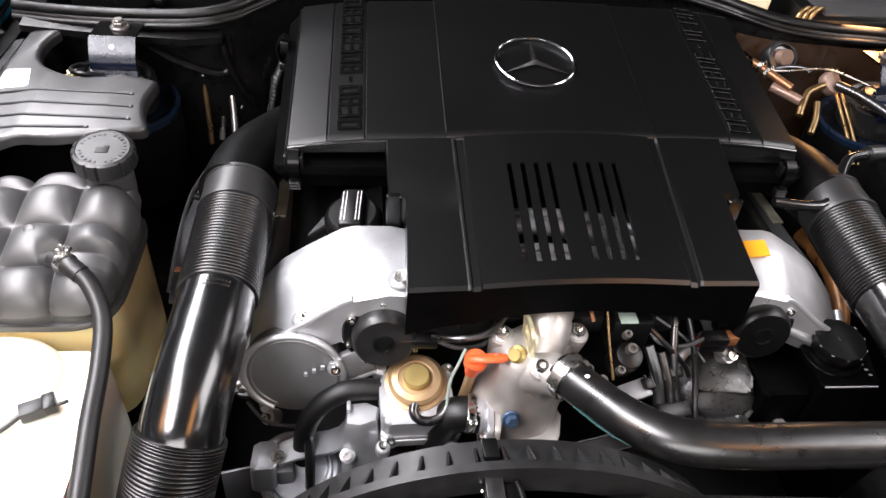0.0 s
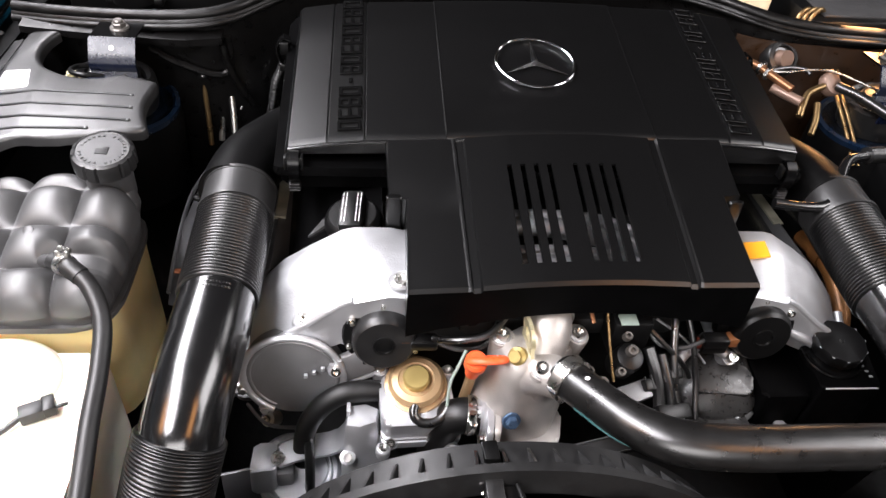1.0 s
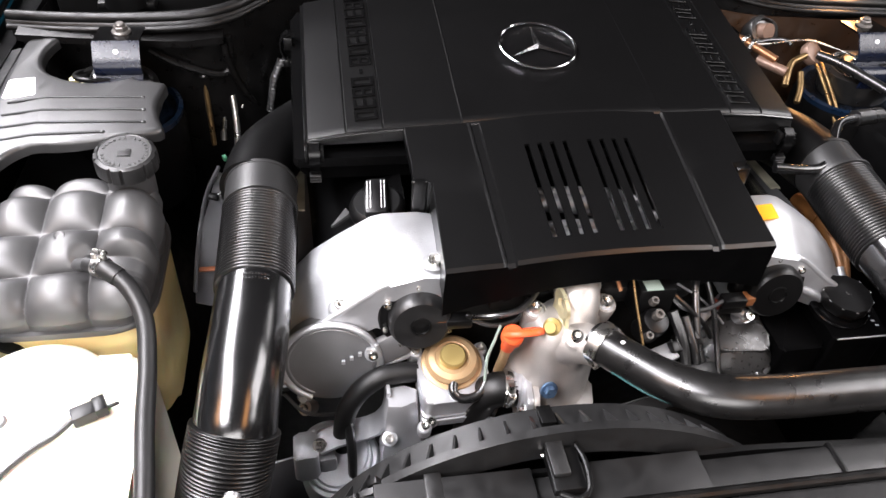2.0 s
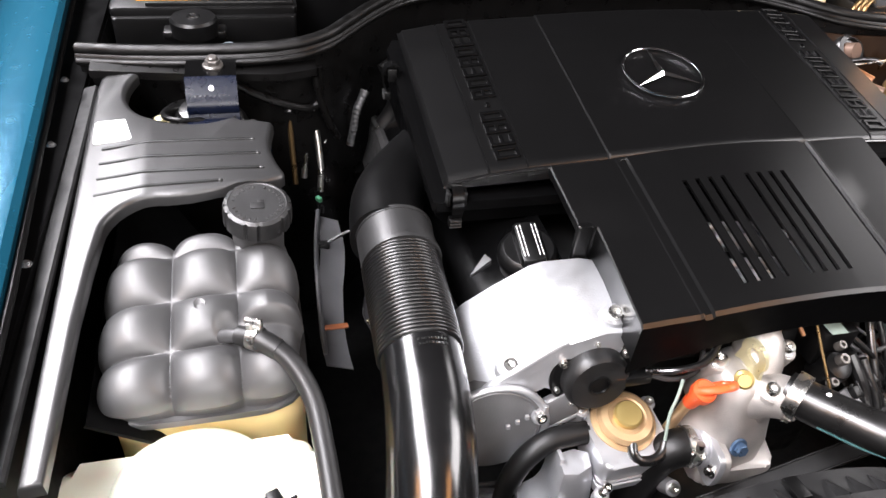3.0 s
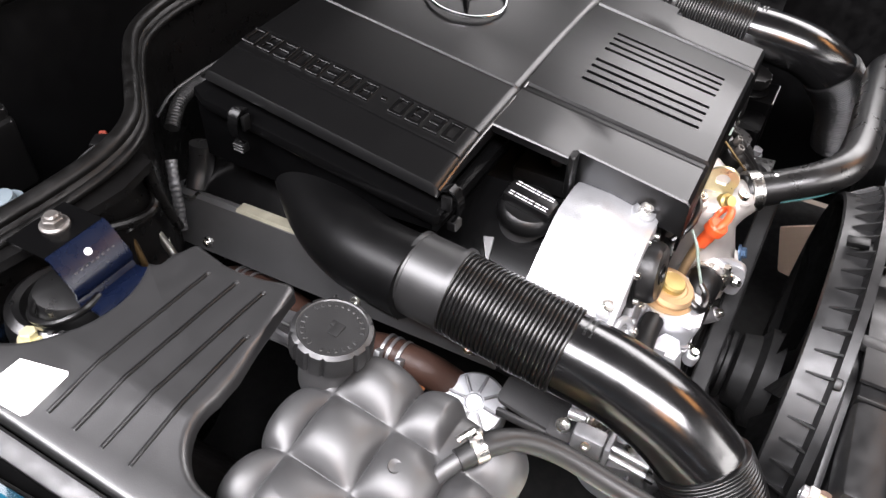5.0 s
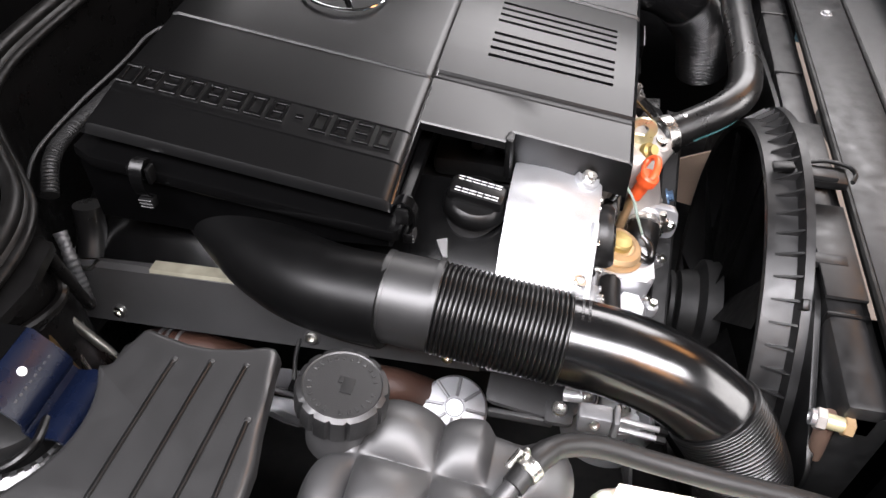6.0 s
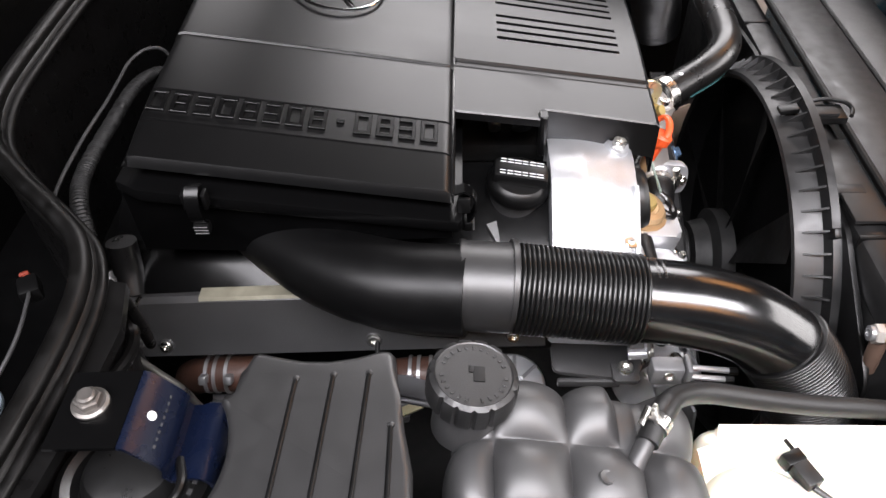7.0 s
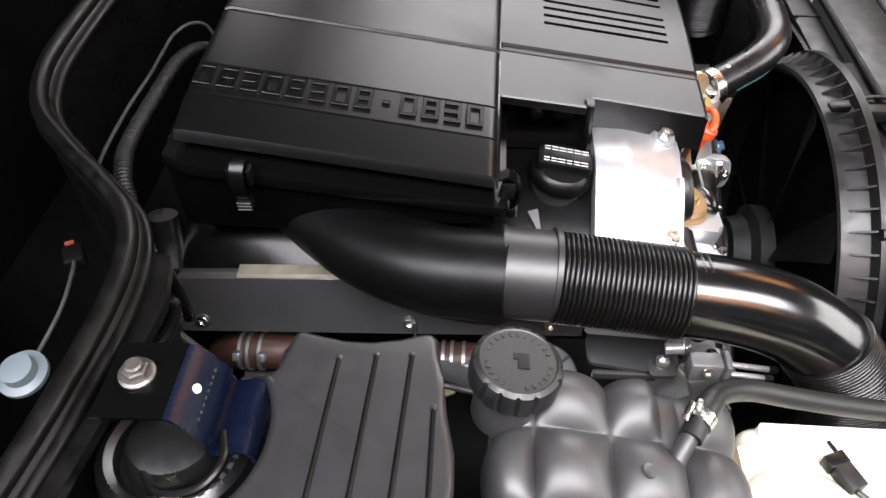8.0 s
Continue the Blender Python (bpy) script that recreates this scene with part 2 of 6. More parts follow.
def aim(p, d, spin=0):
    """The pose at p whose z axis points along d and whose x axis keeps as near to the world's x as it can."""
    z = Vector(d).normalized()
    x = Vector((0, 1, 0)) if abs(z.x) > 0.95 else Vector((1, 0, 0))
    x = (x - z * x.dot(z)).normalized()
    y = z.cross(x)
    m = Matrix((x, y, z)).transposed().to_4x4()
    return Matrix.Translation(p) @ m @ pose(0, 0, 0, 0, 0, spin)


def prism(bm, poly, z0, z1, bevel=0.0, m=None, seg=2):
    """A plan polygon drawn up from z0 to z1 with rounded rims."""
    low = [bm.verts.new((x, y, z0)) for x, y in poly]
    high = [bm.verts.new((x, y, z1)) for x, y in poly]
    n = len(poly)
    faces = [bm.faces.new(low), bm.faces.new(high)]
    for i in range(n):
        faces.append(bm.faces.new((low[i], low[(i + 1) % n], high[(i + 1) % n], high[i])))
    verts = low + high
    if bevel:
        edges = list(faces[0].edges) + list(faces[1].edges)
        out = bmesh.ops.bevel(bm, geom=edges, offset=bevel, segments=seg, affect="EDGES", profile=0.5)
        verts = list({v for f in out["faces"] for v in f.verts} | {v for v in verts if v.is_valid})
    if m:
        bmesh.ops.transform(bm, matrix=m, verts=verts)
    return bm


def loft(bm, sections, closed=True, caps=True):
    rows = [[bm.verts.new(p) for p in sec] for sec in sections]
    n = len(rows[0])
    for a, b in zip(rows, rows[1:]):
        for k in range(n if closed else n - 1):
            j = (k + 1) % n
            bm.faces.new((a[k], a[j], b[j], b[k]))
    if caps and closed:
        bm.faces.new(rows[0])
        bm.faces.new(rows[-1])
    return bm


def sheet(bm, cols, rows, f, thick=0.003, skip=None):
    """A sheet over a grid of (u, v), pulled to f(u, v), with thickness and left-out cells."""
    vs = [[bm.verts.new(f(u, v)) for v in rows] for u in cols]
    for i in range(len(cols) - 1):
        for j in range(len(rows) - 1):
            if not (skip and skip((cols[i] + cols[i + 1]) / 2, (rows[j] + rows[j + 1]) / 2)):
                bm.faces.new((vs[i][j], vs[i + 1][j], vs[i + 1][j + 1], vs[i][j + 1]))
    bmesh.ops.recalc_face_normals(bm, faces=bm.faces)
    if thick:
        bmesh.ops.solidify(bm, geom=list(bm.faces), thickness=thick)
    loose = [v for v in bm.verts if not v.link_faces]
    bmesh.ops.delete(bm, geom=loose, context="VERTS")
    return bm


def span(a, b, n):
    return [a + (b - a) * i / n for i in range(n + 1)]


def arc(cx, cy, r, a0, a1, n):
    return [(cx + r * math.cos(radians(a)), cy + r * math.sin(radians(a))) for a in span(a0, a1, n)]


def rounded(poly, r, n=5):
    """A plan polygon with its corners rounded by r (a number, or one for each corner)."""
    out = []
    k = len(poly)
    for i in range(k):
        p, q, s = Vector(poly[i - 1]), Vector(poly[i]), Vector(poly[(i + 1) % k])
        rr = r[i] if isinstance(r, (list, tuple)) else r
        a, b = (p - q), (s - q)
        d = min(rr, a.length * 0.45, b.length * 0.45)
        a, b = q + a.normalized() * d, q + b.normalized() * d
        for j in range(n + 1):
            t = j / n
            out.append(tuple((1 - t) ** 2 * a + 2 * t * (1 - t) * q + t * t * b))
    return out


def hex_bolt(bm, p, d, r=0.006, h=0.006, washer=1.5):
    m = aim(p, d)
    lathe(bm, [(r * washer, 0), (r * washer, h * 0.22), (r * washer * 0.93, h * 0.3)], 20, m)
    prism(bm, arc(0, 0, r, 0, 300, 5), h * 0.2, h, r * 0.12, m, 1)
    return bm


def socket_bolt(bm, p, d, r=0.006, h=0.008):
    m = aim(p, d)
    lathe(bm, [(r, 0), (r, h * 0.85), (r * 0.88, h), (r * 0.5, h), (r * 0.48, h * 0.4), (0, h * 0.4)], 18, m)
    return bm


# ---- setting ----
bm = B()
prism(bm, [(-6, -6), (6, -6), (6, 6), (-6, 6)], -0.1, 0.0)
solid("floor", bm, FLOORM, "dusty tan concrete garage floor under the car", "floor", kind="structure")
for nm, c, sz in (("wall_north", (0, 6.05, 1.5), (12.2, 0.1, 3.2)), ("wall_south", (0, -6.05, 1.5), (12.2, 0.1, 3.2)),
                  ("wall_east", (4.05, 0, 1.5), (0.1, 12, 3.2)), ("wall_west", (-4.05, 0, 1.5), (0.1, 12, 3.2))):
    solid(nm, rbox(B(), c, sz, 0), WALLM, "plain painted garage wall", "wall", kind="structure")
solid("ceiling", rbox(B(), (0, 0, 3.15), (12.2, 12.2, 0.1), 0), WALLM, "plain painted garage ceiling", "ceiling", kind="structure")


# ---- car body round the bay ----
def wing_edge(y):
    """How far out the inner edge of a fender lies."""
    return 0.765 + 0.055 * max(y, -0.25)


def fender(side):
    f = thing("fender", "metallic blue painted car fender beside the engine bay", "fender", "car fenders")
    bm = B()
    prof = [(0.776, 0.86), (0.774, 0.895), (0.780, 0.902), (0.80, 0.905), (0.85, 0.895), (0.89, 0.865), (0.91, 0.82), (0.915, 0.70), (0.91, 0.5)]
    sheet(bm, span(-0.75, 0.75, 12), list(range(len(prof))),
          lambda u, v: (side * (prof[v][0] - 0.776 + wing_edge(u) - 0.03 * max(0, -u - 0.3) ** 2), u, prof[v][1] + 0.02 * u - 0.1 * max(0, -u - 0.35) ** 2), 0.002)
    part("skin", bm, BLUE, f)
    bm = B()
    loft(bm, [[(side * x, y, z) for x, z in ((wing_edge(y) + 0.001, 0.858), (wing_edge(y) + 0.001, 0.868), (0.7495, 0.866), (0.7485, 0.858))] for y in (-0.7, -0.25, 0.32, 0.80)])
    part("rail", bm, BAYPAINT, f, "black painted inner fender rail")
    bm = B()
    tube(bm, [(side * (wing_edge(y) - 0.003), y, 0.882 + 0.01 * y) for y in (-0.7, -0.25, 0.1, 0.4, 0.75)], 0.0045, 10, 3)
    part("edge_seal", bm, SEAL, f, "thin black rubber edge strip")
    for y in (-0.07, 0.14, 0.30):
        part("rail_bolt", hex_bolt(B(), (side * (wing_edge(y) - 0.007), y, 0.867), (0, 0, 1), 0.0035, 0.004), ALUDULL, f)
    return f


fender(-1)
fender(1)
for nm, side in (("wall_inner_wing_1", -1), ("wall_inner_wing_2", 1)):
    bm = B()
    sheet(bm, span(-0.6, 0.80, 10), span(0, 1, 4), lambda u, v: (side * (0.7505 - 0.10 * v), u, 0.858 - 0.5 * v), 0.004)
    solid(nm, bm, BAYPAINT, "black painted inner wing panel of the engine bay", "inner wing", kind="structure")
SEAL_LINE = [(-0.757, 0.325, 0.893), (-0.68, 0.305, 0.897), (-0.58, 0.290, 0.902), (-0.49, 0.286, 0.908), (-0.435, 0.302, 0.914),
             (-0.395, 0.340, 0.919), (-0.355, 0.385, 0.921), (-0.30, 0.435, 0.922), (-0.22, 0.464, 0.922), (-0.1, 0.470, 0.923),
             (0.0, 0.471, 0.923), (0.1, 0.470, 0.923), (0.22, 0.464, 0.922), (0.30, 0.44, 0.922), (0.36, 0.40, 0.921), (0.40, 0.365, 0.919),
             (0.45, 0.340, 0.914), (0.52, 0.325, 0.910), (0.62, 0.325, 0.905), (0.757, 0.335, 0.896)]
bm = B()
line = smooth_line(SEAL_LINE, 6)
loft(bm, [[p + Vector((0, 0, z)) for z in (-0.008, -0.5)] + [p + Vector((0, 0.012, z)) for z in (-0.5, -0.008)] for p in line])
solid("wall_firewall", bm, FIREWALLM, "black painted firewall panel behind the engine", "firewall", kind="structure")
seal = thing("cowl_seal", "long black rubber seal winding along the firewall edge", "seal")
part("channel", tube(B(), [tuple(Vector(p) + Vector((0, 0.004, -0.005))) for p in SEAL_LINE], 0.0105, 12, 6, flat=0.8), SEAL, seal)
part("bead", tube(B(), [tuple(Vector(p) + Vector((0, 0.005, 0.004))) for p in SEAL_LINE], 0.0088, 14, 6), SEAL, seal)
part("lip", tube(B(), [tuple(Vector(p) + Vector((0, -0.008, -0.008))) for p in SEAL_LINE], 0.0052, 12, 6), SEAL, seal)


# ---- air filter housing ----
def lid_z(x, y):
    """Height of the lid's top."""
    a = abs(x)
    front = 0.9085 - 0.0040 * (a / 0.132) ** 2 - (0.0016 if a > 0.1295 else 0.0) if a < 0.132 else 0.9038 - (a - 0.132) * 0.03 - max(0.0, a - 0.2315) * 0.05 - max(0.0, a - 0.279) * 0.07
    return front + 0.153 * y + 0.018 * x


def crease(ob):
    """Keeps the long ridges of the covers sharp."""
    me = ob.data
    sharp = me.attributes.get("sharp_edge") or me.attributes.new("sharp_edge", "BOOLEAN", "EDGE")
    flags = [sharp.data[i].value for i in range(len(me.edges))]
    for i, e in enumerate(me.edges):
        a, b = (me.vertices[k].co for k in e.vertices)
        if abs(a.x - b.x) < 0.02 and abs(a.y - b.y) > 0.003 and 0.12 < abs(a.x) < 0.135 and a.x * b.x > 0:
            flags[i] = True
    sharp.data.foreach_set("value", flags)


air = thing("air_filter_housing", "satin black plastic air filter housing on top of the engine", "air filter")
xs = []
for a, d in ((0.328, 0.004), (0.325, 0), (0.2795, 0), (0.2788, 0.002), (0.2772, 0.002), (0.2765, 0), (0.2335, 0), (0.2328, 0.002), (0.2312, 0.002), (0.2305, 0),
             (0.18, 0), (0.1335, 0), (0.1320, -0.0022), (0.1300, -0.0026)):
    xs.append((-a, d))
xs = xs + [(-0.06, 0), (0.0, 0), (0.06, 0)] + [(-x, d) for x, d in reversed(xs)]


def lid_section(y, drop, inset):
    top = [(x * (1 - inset), y, lid_z(x, y) - d - drop) for x, d in xs]
    return top + [(0.330, y, lid_z(0.328, y) - 0.022), (-0.330, y, lid_z(0.328, y) - 0.022)]


bm = B()
loft(bm, [lid_section(y, d, i) for y, d, i in ((-0.0060, 0.0120, 0.003), (-0.0050, 0.0065, 0.001), (-0.0030, 0.0030, 0.0004), (0.0, 0.0010, 0.0), (0.0035, 0.0, 0.0), (0.006, 0.0, 0.0), (0.1, 0, 0), (0.2, 0, 0), (0.29, 0, 0), (0.298, 0.003, 0.003), (0.304, 0.012, 0.01))])
lid = part("lid", bm, COVER, air, smooth=28)
crease(lid)
bm = B()
loft(bm, [[(-w, y, 0.861 + 0.145 * y), (w, y, 0.861 + 0.145 * y), (w + 0.002, y, 0.854 + 0.145 * y), (w, y, 0.848 + 0.145 * y), (-w, y, 0.848 + 0.145 * y), (-w - 0.002, y, 0.854 + 0.145 * y)]
          for y, w in ((-0.014, 0.338), (-0.010, 0.343), (0.29, 0.345), (0.312, 0.335))])
part("rim", bm, GLOSS, air)
bm = B()
loft(bm, [[(-0.336, y, 0.850 + 0.145 * y), (0.336, y, 0.850 + 0.145 * y), (0.337, y, z + 0.012), (0.325, y, z), (-0.325, y, z), (-0.337, y, z + 0.012)] for y, z in ((-0.004, 0.822), (0.05, 0.818), (0.09, 0.812), (0.14, 0.800), (0.31, 0.805))])
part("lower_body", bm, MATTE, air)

# added glossy bead that draws the bright glint along the lid's front lip
bm = B()
tube(bm, [(x, -0.0045, lid_z(x, -0.005) - 0.0052) for x in span(-0.3255, 0.3255, 40)], 0.0026, 10, 1)
part("glint_bead", bm, PIPE, lid)


def latch(p, yaw):
    m = Matrix.Translation(p) @ pose(0, 0, 0, 0, 0, yaw)
    bm = B()
    prof = [(0.006, 0.017), (-0.004, 0.021), (-0.012, 0.016), (-0.0165, 0.006), (-0.0165, -0.006), (-0.013, -0.016), (-0.007, -0.023)]
    sheet(bm, [-0.0065, 0.0065], list(range(len(prof))), lambda u, v: m @ Vector((u, prof[v][0], prof[v][1])), 0.0022)
    l = part("latch", bm, GLOSS, air, smooth=50)
    part("catch", rbox(B(), m @ Vector((0, -0.008, -0.026)), (0.015, 0.010, 0.012), 0.002, m.to_3x3().to_4x4()), BLACK, l)
    for k in range(3):
        part("catch_rib", rbox(B(), m @ Vector((0, -0.0135, -0.030 + 0.004 * k)), (0.014, 0.002, 0.0018), 0.0005, m.to_3x3().to_4x4(), 1), SHROUDM, l)
    for dx in (-0.0095, 0.0095):
        part("pivot", rbox(B(), m @ Vector((dx, -0.004, 0.006)), (0.004, 0.012, 0.018), 0.001, m.to_3x3().to_4x4()), BLACK, l)
    return l


for p, yaw in (((-0.318, -0.012, 0.862), 0), ((0.318, -0.012, 0.862), 0), ((-0.345, 0.235, 0.890), -90), ((0.345, 0.235, 0.890), 90)):
    latch(p, yaw)

# raised marks along both sides, plain blocks
def mark(side, y, n):
    """One raised rectangle; below zero a short dash."""
    bm = B()
    tilt = pose(0, 0, 0, 8.3, side * 4.7, 0)

    def bar(dx, dy, w, h):
        x, yy = side * (0.2515 + dx), y + dy
        rbox(bm, (x, yy, lid_z(x, yy) + 0.0012), (w, h, 0.0036), 0.0004, tilt, 1)

    if n < 0:
        bar(0, 0, 0.0045, 0.008)
        return bm
    bar(0, -0.0066, 0.0290, 0.0042)
    if n != 1:
        bar(0, 0.0066, 0.0290, 0.0042)
    for dx in ((-0.0125, 0.0, 0.0125) if n else (-0.0125, 0.0125)):
        bar(dx, 0, 0.0042, 0.0172)
    return bm


for side in (-1, 1):
    for k in range(13):
        n = -1 if k == (4 if side < 0 else 8) else k % 3
        part("raised_mark", mark(side, 0.0195 + k * 0.0222, n), GLOSS, lid)
m = Matrix.Translation((-0.003, 0.138, lid_z(0, 0.138) + 0.0005)) @ pose(0, 0, 0, 8.7, 0, 0)
bm = B()
tube(bm, [m @ Vector((0.0540 * math.cos(a), 0.0540 * math.sin(a), 0.003)) for a in (2 * math.pi * k / 64 for k in range(65))], 0.0019, 10, 1, caps=False)
bmesh.ops.remove_doubles(bm, verts=bm.verts, dist=0.0002)
badge = part("badge", bm, CHROME, air, "chrome ring badge")
bm = B()
tip = [m @ Vector((0.0525 * math.cos(radians(a)), 0.0525 * math.sin(radians(a)), 0.002)) for a in (90, 210, 330)]
val = [m @ Vector((0.0060 * math.cos(radians(a)), 0.0060 * math.sin(radians(a)), 0.002)) for a in (150, 270, 30)]
top = bm.verts.new(m @ Vector((0, 0, 0.0058)))
ring = []
for a, b in zip(tip, val):
    ring += [bm.verts.new(a), bm.verts.new(b)]
for i in range(6):
    bm.faces.new((ring[i], ring[(i + 1) % 6], top))
bm.faces.new(ring)
part("spokes", bm, CHROME, badge, smooth=5)
# inlet necks on both sides
for side in (-1, 1):
    bm = B()
    tube(bm, [(side * 0.288, 0.225, 0.812), (side * 0.322, 0.172, 0.807), (side * 0.356, 0.115, 0.807), (side * 0.384, 0.050, 0.814), (side * 0.3945, -0.02, 0.818)],
         lambda t, l: 0.026 + 0.0182 * math.sin(math.pi / 2 * min(1, t * 1.5)), 36, 10)
    neck = part("inlet_neck", bm, NECK, air)
    bm = B()
    tube(bm, [(side * 0.372, 0.130, 0.770), (side * 0.397, 0.080, 0.770), (side * 0.413, 0.030, 0.775), (side * 0.418, -0.012, 0.777)], 0.0022, 8, 6)
    part("mould_seam", bm, BLACK, neck)


air.location.x -= 0.005


# ---- front engine cover ----
def cover_x(x, y):
    return x * (1 - 0.05 * (y / -0.23)) - 0.004 * (y / -0.23)


def cover_z(x, y):
    a = abs(x)
    z = 0.9095 - 0.0070 * (a / 0.132) ** 2 if a < 0.132 else 0.9025 - (a - 0.132) * 0.02
    return z + 0.150 * y + 0.028 * x - (0.003 if 0.1175 < a < 0.1265 else 0) + (0.0003 if 0.1275 < a < 0.131 else 0)


front = thing("engine_front_cover", "satin black plastic front engine cover with cooling slots", "engine cover")
slots = [-0.0665 + 0.0161 * i for i in range(4)] + [0.0136 + 0.0161 * i for i in range(4)]
cols = [-0.2105, -0.210, -0.2085, -0.205, -0.16, -0.132, -0.130, -0.128, -0.126, -0.118, -0.116]
for s in slots:
    cols += [s - 0.003, s + 0.003]
cols += [0.116, 0.118, 0.126, 0.128, 0.130, 0.132, 0.16, 0.205, 0.2085, 0.210, 0.2105]
rows = [-0.233, -0.229, -0.226, -0.204, -0.13, -0.1025, -0.1005, -0.055, -0.004]


def cover_point(u, v):
    """The rear half is wider than the front half, which has deep sides."""
    z = cover_z(u, v)
    ahead = v < -0.1015
    if abs(u) > 0.2102:
        z -= 0.046 if ahead else 0.010
    elif abs(u) > 0.2095:
        z -= 0.0015
    if v < -0.2332:
        z -= 0.044 + 0.020 * (u / 0.2) ** 2
    elif v < -0.231:
        z -= 0.003
    x = cover_x(u, v)
    if abs(u) > 0.2:
        x += math.copysign(1.0, u) * (-0.0175 + 0.05 * max(0.0, -v - 0.11) if ahead else 0.002)
    return (x, v, z)


bm = B()
sheet(bm, cols, rows, cover_point, 0.0035,
      lambda u, v: -0.204 < v < -0.055 and any(abs(u - s) < 0.002 for s in slots))
crease(part("shell", bm, COVER, front, smooth=28))
bm = B()
sheet(bm, [u for u in cols if abs(u) < 0.2102], [-0.2335, -0.233], cover_point, 0.0035)
part("front_skirt", bm, MATTE, front, smooth=28)
for side in (-1, 1):
    bm = B()
    prism(bm, rounded([(0.194, -0.106), (0.2125, -0.106), (0.2125, -0.098), (0.194, -0.098)], 0.003), 0.832, 0.8835, 0.003, None, 3)
    if side < 0:
        for v in bm.verts:
            v.co.x = -v.co.x
        bmesh.ops.reverse_faces(bm, faces=bm.faces)
    part("corner_lug", bm, COVER, front)


# ---- intake hoses ----
def intake_hose(side):
    t = thing("intake_hose", "black plastic and corrugated rubber air intake hose", "intake hose", "intake hoses")
    x = side
    bm = B()
    tube(bm, [(x * 0.3915, -0.010, 0.818), (x * 0.3925, -0.064, 0.8145)], 0.0440, 36, 1)
    collar = part("collar", bm, COLLAR, t, "satin grey black collar")
    for y, r in ((-0.012, 0.0455), (-0.061, 0.0452)):
        part("collar_lip", tube(B(), [(x * 0.3917, y + 0.0025, 0.8175), (x * 0.3917, y - 0.0025, 0.817)], r, 40, 1), COLLAR, collar)
    bm = B()
    n = 27 * 8
    pts = [Vector((x * 0.3925, -0.061, 0.8147)).lerp(Vector((x * 0.3955, -0.185, 0.8020)), i / n) for i in range(n + 1)]
    tube(bm, pts, lambda q, l: 0.0420 + 0.0026 * abs(math.sin(math.pi * 27 * q)) ** 0.6, 40, 1)
    part("corrugated_sleeve", bm, RIBBED, t, "ribbed rubber sleeve")
    bm = B()
    tube(bm, [(x * 0.3955, -0.183, 0.8022), (x * 0.399, -0.235, 0.797), (x * 0.405, -0.284, 0.785), (x * 0.412, -0.322, 0.763), (x * 0.4145, -0.332, 0.754)], 0.0415, 40, 12)
    pipe = part("elbow_pipe", bm, PIPE, t, "glossy black elbow pipe")
    for row in range(2):
        for k in range(9):
            q = radians(62 + 4.6 * k) if x < 0 else radians(118 - 4.6 * k)
            part("raised_bar", rbox(B(), (x * 0.396 - 0.0416 * math.cos(q) * (1 if x < 0 else -1) * (-1), -0.197 - 0.006 * row, 0.8008 + 0.0416 * math.sin(q)), (0.0022, 0.0026, 0.0012), 0.0003, pose(0, 0, 0, 0, 90 - math.degrees(q), 0), 1), RUBBER, pipe)
    bm = B()
    pts = smooth_line([(x * 0.4135, -0.329, 0.758), (x * 0.423, -0.353, 0.728), (x * 0.434, -0.374, 0.685), (x * 0.445, -0.388, 0.62)], 110)
    tube(bm, pts, lambda q, l: 0.0436 + 0.0022 * abs(math.sin(math.pi * 44 * q)) ** 0.6, 40, 1)
    part("lower_bellows", bm, RIBBED, t, "ribbed rubber bellows")
    return t


intake_hose(-1)
intake_hose(1)


# ---- coolant expansion tank ----
tank = thing("coolant_tank", "grey bulging plastic coolant expansion tank with amber lower half", "coolant tank")
TX, TY, TA, TB = -0.6025, -0.105, 0.098, 0.101
COLX = [-0.701, -0.630, -0.567, -0.504]
ROWY = [0.010, -0.039, -0.098, -0.155, -0.212]


def pillow(v, cuts):
    for a, b in zip(cuts, cuts[1:]):
        lo, hi = min(a, b), max(a, b)
        if lo <= v <= hi:
            f = 2 * (v - lo) / (hi - lo) - 1
            g = 1 - abs(f)
            return g
    return 0.0


def tank_point(u, v):
    """u is the angle round, v rises from the seam to the crown."""
    s, c = math.sin(u), math.cos(u)
    q = (abs(c) ** 5 + abs(s) ** 5) ** -0.2
    k = math.cos(v * math.pi / 2) ** 0.42
    x, y = TX + TA * 0.93 * q * c * k, TY + TB * 0.93 * q * s * k
    top = 0.8455 + 0.17 * y + 0.06 * (x + 0.60)
    z = 0.777 + (top - 0.777) * math.sin(v * math.pi / 2) ** 0.5
    gx, gy = 1 - pillow(x, COLX), 1 - pillow(y, ROWY)
    g = max(0.0, 1 - gx ** 2.1) * max(0.0, 1 - gy ** 2.1)
    p = (g * g * 1.16 / (g + 0.16)) ** 0.62 if g > 0 else 0.0
    e = min(1.0, max(0.0, (x + 0.592) / 0.030))
    dent = max(0.0, 1 - ((y + 0.150) / 0.024) ** 2) ** 2 * e * e * (3 - 2 * e)
    p *= 1 - 0.9 * min(1.0, 1.6 * dent)
    top -= 0.016 * dent * min(1.0, v * 3)
    out = Vector((c * q, s * q, 0)) * (0.013 * p * (1 - v) ** 0.6 * min(1, 8 * v + 0.3))
    return Vector((x, y, z)) + out + Vector((0, 0, 0.019 * p * min(1, v * 1.3) ** 0.7))


bm = B()
us, vs = 540, 250
grid = [[bm.verts.new(tank_point(2 * math.pi * i / us, 1 - (1 - j / (vs + 0.6)) ** 2.2)) for i in range(us)] for j in range(vs + 1)]
